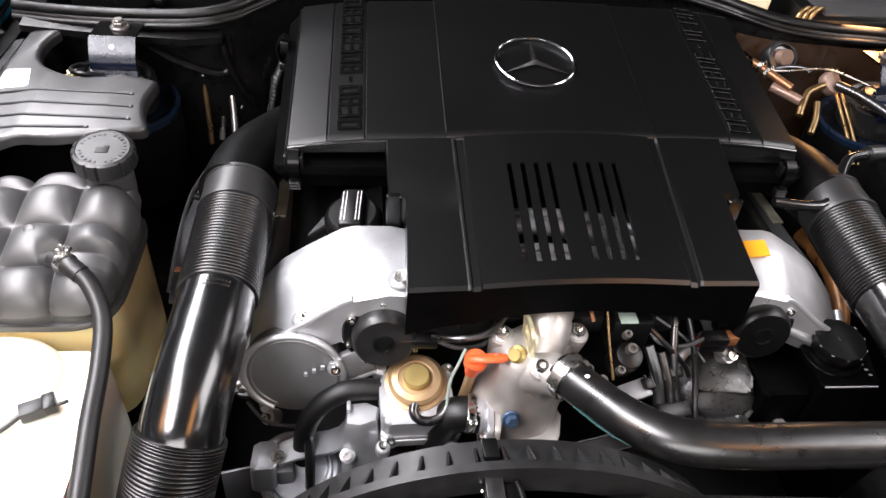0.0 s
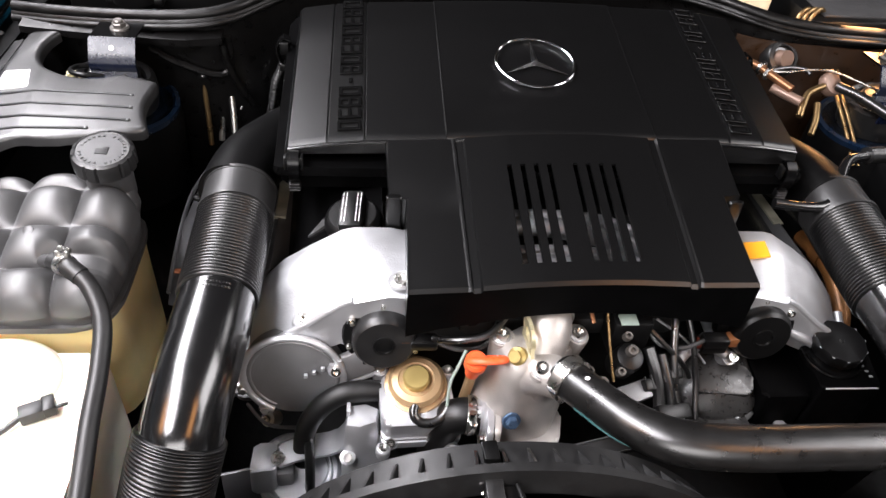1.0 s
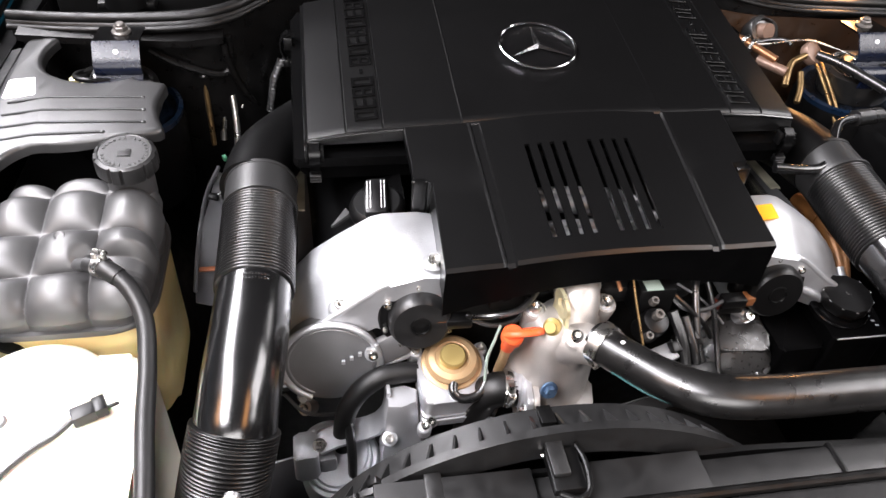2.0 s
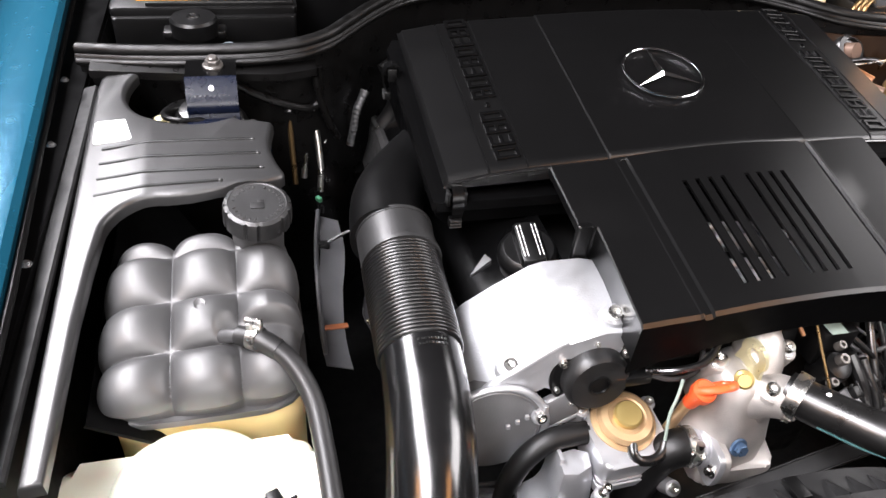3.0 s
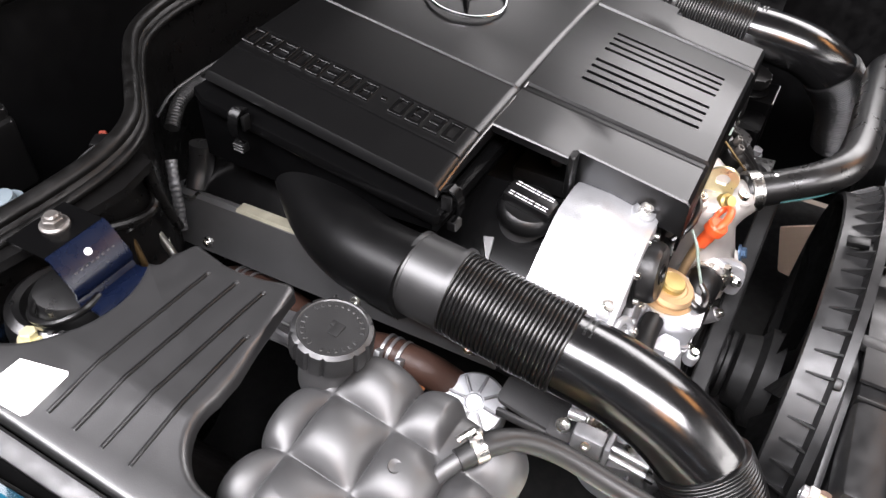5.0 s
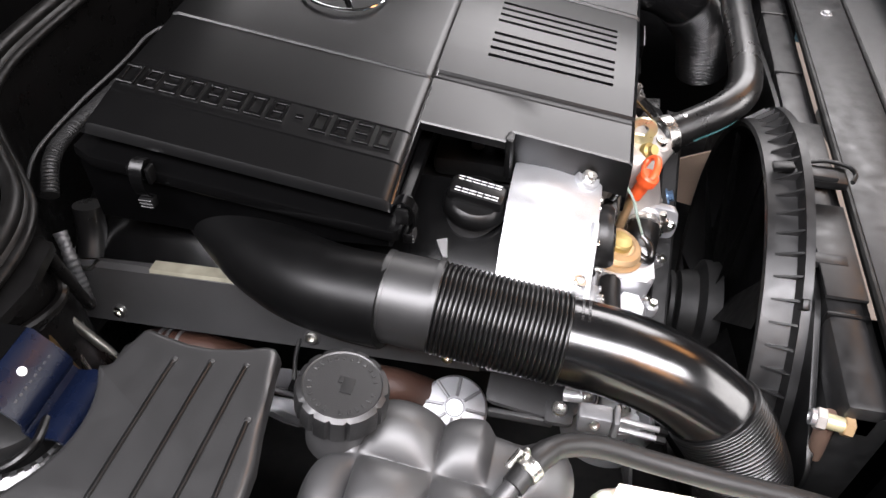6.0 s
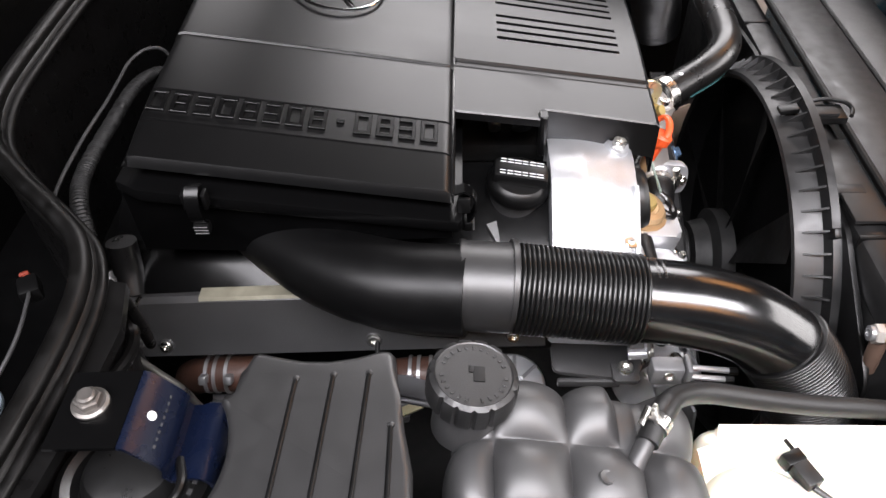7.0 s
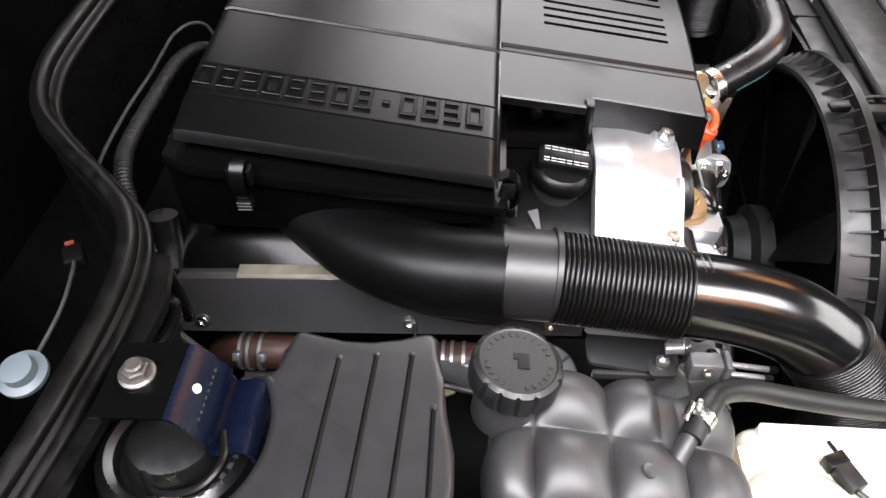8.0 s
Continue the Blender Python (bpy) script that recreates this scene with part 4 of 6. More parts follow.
    part("bolt", socket_bolt(B(), (s * 0.268, -0.222, 0.724), (0, -1, 0.4), 0.0060, 0.006), STEEL, boss)
    return t


timing_cover(-1)
right_cover = timing_cover(1)
bm = B()
q = [(0.213, -0.131), (0.243, -0.128), (0.239, -0.156), (0.211, -0.159)]
prism(bm, q, 0.8425, 0.8440)
part("yellow_label", bm, YELLOW, right_cover, "small yellow sticker")


def cam_magnet(side):
    s = side
    t = thing("cam_magnet", "round black camshaft adjuster magnet with bolted flange", "magnet", "cam magnets")
    m = aim((s * 0.214, -0.199, 0.768) if s < 0 else (0.225, -0.197, 0.775), (0, -1, 0.16))
    f = part("flange", lathe(B(), [(0.047, -0.006), (0.047, 0.009), (0.045, 0.011), (0, 0.011)], 48, m), BLACK, t)
    # far drum gets a blacker plastic: the front cover's shade as colour
    part("drum", lathe(B(), [(0.036, 0.005), (0.036, 0.022), (0.034, 0.027), (0.031, 0.030), (0.0125, 0.030), (0.012, 0.020), (0, 0.020)], 56, m), SHROUDM if s < 0 else BLACK, t)
    part("hub_ring", lathe(B(), [(0.0125, 0.0295), (0.0125, 0.0315), (0.010, 0.0318), (0.0085, 0.024), (0, 0.024)], 32, m), BLACK, t)
    for a in (35, 92, 150, 200, 240, 330):
        part("flange_bolt", socket_bolt(B(), m @ Vector((0.0415 * math.cos(radians(a)), 0.0415 * math.sin(radians(a)), 0.010)), m.to_3x3() @ Vector((0, 0, 1)), 0.0048 if a in (35, 150) else 0.003, 0.006), STEEL, f)
    plug = part("plug", rbox(B(), (s * 0.170, -0.222, 0.772), (0.030, 0.016, 0.013), 0.002), BLACK, t)
    part("socket", rbox(B(), (s * 0.190, -0.221, 0.772), (0.014, 0.014, 0.014), 0.002), BROWNWIRE, plug, "brown connector socket")
    part("wire", tube(B(), [(s * 0.156, -0.224, 0.774), (s * 0.13, -0.23, 0.768), (s * 0.10, -0.226, 0.772), (s * 0.085, -0.205, 0.79)], 0.0028, 8, 6), GREYPAINT, t, "thin grey wire")
    return t


cam_magnet(-1)
cam_magnet(1)

# ---- oil filler cap ----
oil = thing("oil_filler_cap", "black oil filler cap with white printed lines", "oil cap")
m = aim((-0.248, -0.072, 0.804), (-0.10, -0.12, 1), -4)
part("neck", lathe(B(), [(0.030, -0.03), (0.030, 0.010), (0.033, 0.012), (0.033, 0.016)], 40, m), GREYPAINT, oil)
part("skirt", lathe(B(), [(0.0335, 0.014), (0.0348, 0.016), (0.0348, 0.023), (0.032, 0.030), (0.028, 0.033), (0, 0.033)], 60, m, lambda a, r, z: r - (0.0007 if r > 0.03 and math.sin(30 * a) > 0.3 else 0)), BLACK, oil)
grip = part("grip_bar", rbox(B(), m @ Vector((0, 0, 0.036)), (0.029, 0.060, 0.018), 0.006, m.to_3x3().to_4x4()), BLACK, oil)
part("grip_face", rbox(B(), m @ Vector((0, -0.0275, 0.0335)), (0.019, 0.004, 0.010), 0.001, m.to_3x3().to_4x4()), GREYPAINT, grip)
for x in (-0.0105, -0.0065, 0.0065, 0.0105):
    for k in range(6):
        part("print_bar", rbox(B(), m @ Vector((x, -0.020 + k * 0.008, 0.0452)), (0.0010, 0.0072 - 0.0008 * (k % 3), 0.0005), 0, m.to_3x3().to_4x4()), INK, grip)

# ---- vacuum regulator ----
vac = thing("vacuum_regulator", "yellow zinc vacuum regulator dome on a cast aluminium body", "regulator")
base = Matrix.Translation((-0.177, -0.243, 0.677)) @ pose(0, 0, 0, 10, 0, 4)
body = part("body", prism(B(), rounded([(-0.040, -0.036), (0.036, -0.038), (0.042, -0.010), (0.040, 0.030), (-0.034, 0.034), (-0.042, 0.010)], 0.010), 0.004, 0.036, 0.005, base, 3), ALU, vac)
part("gasket", prism(B(), rounded([(-0.042, -0.038), (0.038, -0.040), (0.044, 0.0), (0.042, 0.030), (-0.036, 0.034)], 0.010), -0.001, 0.0045, 0.0008, base), ALUDULL, body)
part("base_plate", prism(B(), rounded([(-0.043, -0.040), (0.039, -0.042), (0.045, 0.0), (0.043, 0.03), (-0.036, 0.034)], 0.010), -0.014, -0.0005, 0.002, base), ALU, vac)
m = aim((-0.1765, -0.236, 0.712), (-0.02, -0.24, 1))
part("lower_pan", lathe(B(), [(0.032, -0.006), (0.0355, 0.000), (0.0365, 0.003), (0.0355, 0.006), (0.030, 0.0075), (0, 0.0075)], 48, m), BRASS, vac)
part("diaphragm_pan", lathe(B(), [(0.029, 0.006), (0.0315, 0.010), (0.0315, 0.0125), (0.028, 0.0165), (0.021, 0.0180), (0.0195, 0.0168), (0, 0.0168)], 48, m), BRASS, vac)
part("crown", lathe(B(), [(0.0155, 0.016), (0.0155, 0.023), (0.0135, 0.0255), (0, 0.026)], 36, m), CROWNM, vac, "dull gold crown")
for x, y in ((0.040, 0.028), (-0.038, 0.036), (0.043, -0.034), (-0.040, -0.046)):
    lug = part("screw_lug", lathe(B(), [(0.0085, -0.012), (0.0085, 0.034 if y > 0 else 0.0), (0.007, 0.036 if y > 0 else 0.002), (0, 0.036 if y > 0 else 0.002)], 16, base @ Matrix.Translation((x, y, 0))), ALU, vac)
    part("screw", socket_bolt(B(), base @ Vector((x, y, 0.036 if y > 0 else 0.002)), base.to_3x3() @ Vector((0, 0, 1)), 0.0050, 0.006), STEEL, lug)
part("elbow_hose", tube(B(), [m @ Vector(p) for p in ((-0.002, -0.028, 0.010), (-0.004, -0.038, 0.008), (0.002, -0.045, 0.004), (0.016, -0.047, 0.004), (0.028, -0.042, 0.006), (0.035, -0.032, 0.009))], 0.0056, 14, 6), RUBBER, vac, "bent black rubber elbow")
part("vacuum_line", tube(B(), [m @ Vector((0.033, -0.034, 0.009)), (-0.1405, -0.258, 0.745), (-0.133, -0.250, 0.762), (-0.124, -0.238, 0.776)], 0.0018, 10, 6), TEAL, vac, "pale green vacuum line")
bm = B()
tube(bm, [(-0.216, -0.236, 0.703), (-0.240, -0.236, 0.703), (-0.262, -0.238, 0.700), (-0.285, -0.243, 0.684), (-0.302, -0.250, 0.655), (-0.308, -0.258, 0.610), (-0.31, -0.262, 0.54)], 0.0125, 20, 8)
hose = solid("breather_hose", bm, HOSE, "bent black rubber hose to the regulator", "hose")

# ---- oil dipstick ----
dip = thing("dipstick", "orange plastic dipstick handle on its tube", "dipstick")
m = aim((-0.117, -0.262, 0.783), (0.0, -0.35, 1))
part("stem", lathe(B(), [(0.008, -0.03), (0.0085, -0.006), (0.0125, -0.004), (0.0125, 0.006), (0.010, 0.009), (0, 0.009)], 28, m), ORANGE, dip)
bm = B()
ux, uy = Vector((1, 0.0, 0.05)), Vector((0, 0.72, -0.69))
base = m @ Vector((0, 0, 0.008))
lp = [base + ux * p + uy * q for p, q in ((-0.008, 0.0), (-0.002, 0.006), (0.010, 0.010), (0.024, 0.009), (0.031, 0.0), (0.024, -0.009), (0.010, -0.010), (-0.002, -0.006))]
tube(bm, lp + lp[:1], 0.0036, 12, 6, flat=1.3)
part("ring_handle", bm, ORANGE, dip)
part("tube", tube(B(), [(-0.117, -0.252, 0.76), (-0.118, -0.245, 0.72), (-0.13, -0.23, 0.6)], 0.006, 12, 4), BRASS, dip, "brass coloured guide tube")

# ---- thermostat housing ----
th = thing("thermostat_housing", "cast aluminium thermostat housing with bolts and pipe stubs", "thermostat")
bm = B()
lathe(bm, [(0.050, 0), (0.051, 0.030), (0.046, 0.055), (0.041, 0.085), (0.037, 0.105), (0.028, 0.116), (0.0, 0.119)], 48, aim((-0.060, -0.250, 0.675), (0.06, 0.10, 1)), lambda a, r, z: r * (1 + 0.10 * math.sin(2 * a + 0.6) + 0.04 * math.sin(5 * a)))
body = part("body", bm, ALUWARM, th, smooth=50)
part("rear_outlet", tube(B(), [(-0.045, -0.245, 0.770), (-0.035, -0.230, 0.790), (-0.03, -0.207, 0.800), (-0.03, -0.17, 0.80)], 0.026, 28, 6), ALUWARM, th)
part("rear_seal", tube(B(), [(-0.0305, -0.207, 0.8005), (-0.030, -0.196, 0.801)], 0.030, 28, 1), RUBBER, th, "black rubber seal ring")
part("seal_band", tube(B(), [(-0.0305, -0.214, 0.7995), (-0.0305, -0.211, 0.800)], 0.0285, 28, 1), STEEL, th, "thin steel band")
part("front_outlet", tube(B(), [(-0.062, -0.255, 0.757), (-0.042, -0.268, 0.772), (-0.018, -0.284, 0.777)], lambda t, l: 0.026 - 0.004 * t, 28, 6), ALUWARM, th)
for p, d, n in (((-0.048, -0.276, 0.787), (-0.05, -0.20, 1), 0.085), ((0.002, -0.226, 0.788), (0.1, -0.3, 1), 0.055), ((-0.085, -0.232, 0.792), (-0.1, -0.2, 1), 0.07)):
    post = part("bolt_post", lathe(B(), [(0.0165, -n), (0.0145, -0.020), (0.0140, -0.003), (0.0125, 0), (0, 0)], 24, aim(p, d)), ALUWARM, th)
    part("washer", lathe(B(), [(0.0105, 0), (0.0105, 0.0015), (0, 0.0015)], 24, aim(p, d)), ALU, post)
    part("bolt", socket_bolt(B(), p, d, 0.0075, 0.009), STEEL, post)
part("web", rbox(B(), (-0.022, -0.243, 0.757), (0.06, 0.012, 0.040), 0.004, pose(0, 0, 0, 0, 0, 40)), ALUWARM, th)
part("foot", prism(B(), rounded([(-0.105, -0.296), (-0.015, -0.302), (-0.002, -0.25), (-0.10, -0.21)], 0.012), 0.660, 0.684, 0.006), ALUWARM, th)
m = aim((-0.097, -0.275, 0.704), (-1, 0.12, 0.05)) @ Matrix.Scale(0.88, 4)
part("side_flange", prism(B(), rounded([(-0.042, -0.026), (0.042, -0.026), (0.046, 0.0), (0.042, 0.026), (-0.042, 0.026), (-0.046, 0)], 0.010), -0.005, 0.003, 0.0012, m), ALU, th, "bright machined side flange")
part("flange_joint", prism(B(), rounded([(-0.040, -0.024), (0.040, -0.024), (0.044, 0.0), (0.040, 0.024), (-0.040, 0.024), (-0.044, 0)], 0.010), -0.014, -0.006, 0.0012, m), ALUWARM, th)
part("side_stub", lathe(B(), [(0.026, -0.01), (0.026, 0.007), (0.023, 0.010), (0.022, 0.024), (0.021, 0.026), (0, 0.026)], 36, m), ALU, th)
for y in (-0.036, 0.036):
    part("flange_bolt", hex_bolt(B(), m @ Vector((y, 0.0, 0.003)), m.to_3x3() @ Vector((0, 0, 1)), 0.005, 0.007), STEEL, th)
part("blue_bolt", hex_bolt(B(), (-0.076, -0.297, 0.728), (0.1, -1, 0.35), 0.0070, 0.009), BLUEBOLT, th, "blue coated hex bolt")
part("sensor", lathe(B(), [(0.010, 0), (0.010, 0.008), (0.0065, 0.010), (0.0065, 0.016), (0, 0.016)], 24, aim((-0.070, -0.258, 0.790), (-0.5, -0.6, 0.6))), CROWNM, th, "brass temperature sensor")
clampm = aim((-0.1165, -0.2725, 0.705), (-1, 0.12, 0.05)) @ Matrix.Scale(0.9, 4)
cl = thing("hose_clamp", "steel worm drive clamp on the side hose", "hose clamp", "hose clamps")
part("band", lathe(B(), [(0.0235, -0.005), (0.0245, -0.005), (0.0245, 0.005), (0.0235, 0.005)], 40, clampm), STEEL, cl)
part("screw_box", rbox(B(), (-0.1175, -0.294, 0.712), (0.009, 0.009, 0.028), 0.002, pose(0, 0, 0, 12, 0, 10)), STEEL, cl)
part("screw_head", tube(B(), [(-0.1175, -0.293, 0.726), (-0.1175, -0.291, 0.735)], 0.0045, 12, 1), STEEL, cl)
bm = B()
tube(bm, [(-0.106, -0.274, 0.704), (-0.128, -0.272, 0.703), (-0.143, -0.270, 0.688), (-0.150, -0.268, 0.65), (-0.156, -0.266, 0.58)], 0.0205, 24, 8)
solid("bypass_hose", bm, HOSE, "black rubber coolant hose below the thermostat", "hose")
eye = thing("lifting_eye", "pale zinc plated steel lifting eye on the thermostat housing", "lifting eye")
bm = B()
m = Matrix(((0.10, -0.10, -0.99, -0.061), (-0.99, -0.12, -0.09, -0.249), (-0.11, 0.99, -0.11, 0.815), (0, 0, 0, 1)))
outer = arc(0, 0, 0.0185, -25, 205, 16)
outer = outer + [(-0.020, -0.03), (-0.016, -0.062), (0.012, -0.062), (0.020, -0.03)]
inner = arc(0, 0, 0.0085, -25, 205, 16) + [(-0.0085, -0.004), (-0.006, -0.008), (0.006, -0.008), (0.0085, -0.004)]
rings = [[bm.verts.new(m @ Vector((x, y, z))) for x, y in ring] for ring, z in ((outer, -0.002), (outer, 0.002), (inner, 0.002), (inner, -0.002))]
n = len(outer)
for a, b in ((0, 1), (1, 2), (2, 3), (3, 0)):
    for k in range(n):
        bm.faces.new((rings[a][k], rings[a][(k + 1) % n], rings[b][(k + 1) % n], rings[b][k]))
part("plate", bm, EYEZINC, eye)
part("foot", rbox(B(), m @ Vector((0, -0.052, 0.010)), (0.028, 0.006, 0.024), 0.002, m.to_3x3().to_4x4()), EYEZINC, eye)
hc = thing("hose_clamp", "steel band clamp at the radiator hose end", "hose clamp", "hose clamps")
m = aim((-0.020, -0.283, 0.782), (0.55, -0.80, 0.06))
part("band", lathe(B(), [(0.0245, -0.007), (0.0262, -0.007), (0.0262, 0.007), (0.0245, 0.007)], 40, m), STEEL, hc)
part("screw_box", rbox(B(), m @ Vector((0.0, -0.028, 0.0)), (0.018, 0.008, 0.010), 0.002, m.to_3x3().to_4x4()), STEEL, hc)
part("paint_dot", lathe(B(), [(0.0032, 0), (0.002, 0.0008), (0, 0.0008)], 12, aim((-0.009, -0.304, 0.8085), (-0.17, 0.09, 0.98))), INK, hc, "white paint dot")

# ---- belt drive and lower front ----
belt = thing("drive_belt", "grey flat drive belt running down the engine front", "belt")
bm = B()
loft(bm, [[(x, -0.300, z), (x + 0.001, -0.300, z - 0.004), (x + 0.001, -0.322, z - 0.004), (x, -0.322, z)] for x, z in ((0.12, 0.730), (0.016, 0.688), (-0.08, 0.648), (-0.175, 0.606), (-0.30, 0.553))])
part("run", bm, SHROUDM, belt)
for y in (-0.3005, -0.3215):
    part("edge_band", tube(B(), [(0.12, y, 0.7305), (0.016, y, 0.6885), (-0.08, y, 0.6485), (-0.175, y, 0.6065), (-0.30, y, 0.5535)], 0.0014, 8, 4), HOSE, belt)
pul = thing("belt_pulley", "steel belt pulley behind the cooling fan, shade put into its dark colour", "pulley", "belt pulleys")
part("rim", lathe(B(), [(0.062, 0), (0.066, 0.002), (0.062, 0.005), (0.062, 0.022), (0.066, 0.025), (0.062, 0.028), (0.04, 0.026), (0, 0.02)], 48, aim((-0.10, -0.32, 0.555), (0, 1, 0))), DARK, pul)
alt = thing("alternator_bracket", "cast aluminium accessory bracket with bolts", "bracket")
m = aim((-0.315, -0.270, 0.592), (0.05, -0.35, 1))
part("body", lathe(B(), [(0.050, -0.06), (0.050, -0.008), (0.046, -0.002), (0.036, 0.001), (0.034, 0.006), (0.022, 0.008), (0, 0.008)], 40, m, lambda q, r, z: r * (1 + 0.05 * math.sin(3 * q + 1))), ALU, alt)
part("body_rib", lathe(B(), [(0.038, -0.002), (0.041, 0.003), (0.044, -0.002)], 40, m), ALU, alt)
ear = part("ear", prism(B(), rounded([(-0.016, -0.026), (0.014, -0.026), (0.016, 0.024), (-0.012, 0.026)], 0.006), -0.016, 0.016, 0.004, Matrix.Translation((-0.353, -0.268, 0.600)) @ pose(0, 0, 0, -18, 0, 6)), ALU, alt)
part("ear_pad", rbox(B(), (-0.328, -0.275, 0.600), (0.022, 0.030, 0.020), 0.005, pose(0, 0, 0, -18, 0, 6)), ALUDULL, alt)
part("ear_bolt", socket_bolt(B(), (-0.336, -0.266, 0.612), (0, -0.4, 1), 0.0085, 0.014), STEEL, alt)
bm = B()
sheet(bm, [-0.016, 0.016], list(range(9)), lambda u, v: ((-0.335, -0.315, -0.295, -0.278, -0.266, -0.259, -0.256, -0.255, -0.255)[v], -0.262 + u + 0.002 * v, (0.616, 0.625, 0.629, 0.630, 0.634, 0.643, 0.655, 0.675, 0.700)[v]), 0.004)
part("strap", bm, ALU, alt, "flat cast strap", smooth=60)
bm = B()
loft(bm, [[(-0.240 + dx * k, -0.262 + dy * k - 0.10 * (0.69 - z), z) for dx, dy in ((-0.022, -0.020), (0.000, -0.024), (0.026, -0.014), (0.030, 0.012), (0.010, 0.022), (-0.020, 0.018))] for z, k in ((0.54, 1.35), (0.59, 1.10), (0.64, 0.90), (0.672, 0.80), (0.690, 0.72), (0.693, 0.66))])
part("column", bm, ALU, alt, smooth=50)
part("column_post", lathe(B(), [(0.010, -0.05), (0.009, 0.0), (0.0075, 0.001), (0, 0.001)], 20, aim((-0.254, -0.289, 0.650), (0, -0.6, 1))), ALU, alt)
part("column_bolt", socket_bolt(B(), (-0.254, -0.290, 0.651), (0, -0.6, 1), 0.0055, 0.007), STEEL, alt)
part("cover_plate", rbox(B(), (-0.375, -0.285, 0.56), (0.05, 0.004, 0.10), 0.001, pose(0, 0, 0, -10, 0, 12)), SHIELD, alt, "plain grey sheet metal plate")
cab = thing("wire_loom", "black sleeved wire running down past the bracket", "cable")
part("sleeve", tube(B(), [(-0.305, -0.245, 0.668), (-0.300, -0.262, 0.64), (-0.298, -0.285, 0.61), (-0.300, -0.30, 0.56)], 0.006, 10, 6), RUBBER, cab)

# ---- right front of the engine ----
ps = thing("steering_fluid_reservoir", "black power steering reservoir with ribbed round cap", "reservoir")
part("box", prism(B(), rounded([(0.300, -0.2635), (0.375, -0.2645), (0.392, -0.175), (0.302, -0.170)], 0.006), 0.61, 0.733, 0.004), MATTE, ps)
part("side_box", prism(B(), rounded([(0.235, -0.262), (0.298, -0.262), (0.300, -0.170), (0.240, -0.170)], 0.008), 0.60, 0.716, 0.006), MATTE, ps)
m = aim((0.332, -0.215, 0.737), (0, -0.12, 1)) @ Matrix.Scale(0.84, 4)
part("neck", lathe(B(), [(0.0440, -0.005), (0.0440, 0.003), (0.0425, 0.005), (0.033, 0.006), (0.033, 0.016), (0.030, 0.018)], 40, m), GLOSS, ps)
cap = part("cap", lathe(B(), [(0.0360, 0.014), (0.0372, 0.016), (0.0372, 0.032), (0.0360, 0.0345), (0.033, 0.035), (0.004, 0.035), (0.003, 0.0365), (0, 0.0365)], 66, m, lambda a, r, z: r * (math.cos(math.pi / 11) / math.cos((a % (2 * math.pi / 11)) - math.pi / 11) if r > 0.03 else 1)), BLACK, ps, "black faceted screw cap")
for k in range(11):
    q = radians((k + 0.0) * 360 / 11)
    part("worn_edge", rbox(B(), m @ Vector((0.0368 * math.cos(q), 0.0368 * math.sin(q), 0.0335)), (0.0012, 0.004, 0.0012), 0.0003, (m @ pose(0, 0, 0, 0, 0, k * 360 / 11)).to_3x3().to_4x4(), 1), ALUDULL, cap)
part("rim_line", rbox(B(), (0.3375, -0.2640, 0.7325), (0.066, 0.0018, 0.0018), 0.0004), GREYLABEL, ps)
for k in range(5):
    part("scale_mark", rbox(B(), (0.365 + 0.0012 * k, -0.215 - 0.008 * k, 0.7335), (0.004, 0.0025, 0.0008), 0), GREYLABEL, ps)
dist = thing("ignition_distributor", "dull grey ignition distributor housing with dark cap", "distributor")
m = aim((0.190, -0.218, 0.703), (0.05, -0.30, 0.95))
bm = B()
loft(bm, [[tuple(m @ Vector((x * k, y * k, z))) for x, y in rounded([(-0.062, -0.030), (-0.020, -0.058), (0.040, -0.052), (0.064, -0.010), (0.050, 0.044), (-0.010, 0.058), (-0.056, 0.030)], 0.020)]
          for z, k in ((-0.05, 0.97), (-0.006, 1.0), (0.001, 0.985), (0.005, 0.93), (0.012, 0.74), (0.018, 0.60), (0.020, 0.54))])
part("housing", bm, CASTGREY, dist, smooth=40)
part("face_ridge", tube(B(), [(0.137, -0.219, 0.722), (0.150, -0.209, 0.735), (0.168, -0.203, 0.742), (0.190, -0.202, 0.746)], 0.007, 14, 6, flat=0.5), ALUDULL, dist, "bright cast ridge")
part("face_panel", prism(B(), rounded([(-0.036, -0.030), (0.034, -0.034), (0.042, -0.004), (0.004, 0.022), (-0.030, 0.012)], 0.008), 0.012, 0.0225, 0.003, m, 2), CASTGREY, dist)
part("cap_band", lathe(B(), [(0.060, -0.016), (0.0660, -0.014), (0.0660, -0.006), (0.060, -0.004)], 48, m), BLACK, dist, "black rubber band")
part("lower_plate", prism(B(), [(0.148, -0.236), (0.165, -0.2385), (0.214, -0.270), (0.222, -0.262), (0.228, -0.300), (0.150, -0.300)], 0.655, 0.684, 0.003), CASTGREY, dist)
part("edge_trim", tube(B(), [(0.1656, -0.240, 0.687), (0.188, -0.2545, 0.686), (0.2112, -0.2695, 0.685)], 0.0016, 8, 4), ALU, dist, "bright metal edge")
for p in ((0.1543, -0.2439, 0.688), (0.198, -0.222, 0.741)):
    boss = part("bolt_boss", lathe(B(), [(0.009, -0.02), (0.009, 0), (0, 0)], 20, aim(p, (0.1, -0.6, 0.8))), ALUDULL, dist)
    part("bolt", socket_bolt(B(), p, (0.1, -0.6, 0.8), 0.0065, 0.010), STEEL, boss)
part("long_bolt", tube(B(), [(0.165, -0.200, 0.752), (0.196, -0.219, 0.742)], 0.0075, 16, 1), ALUDULL, dist)
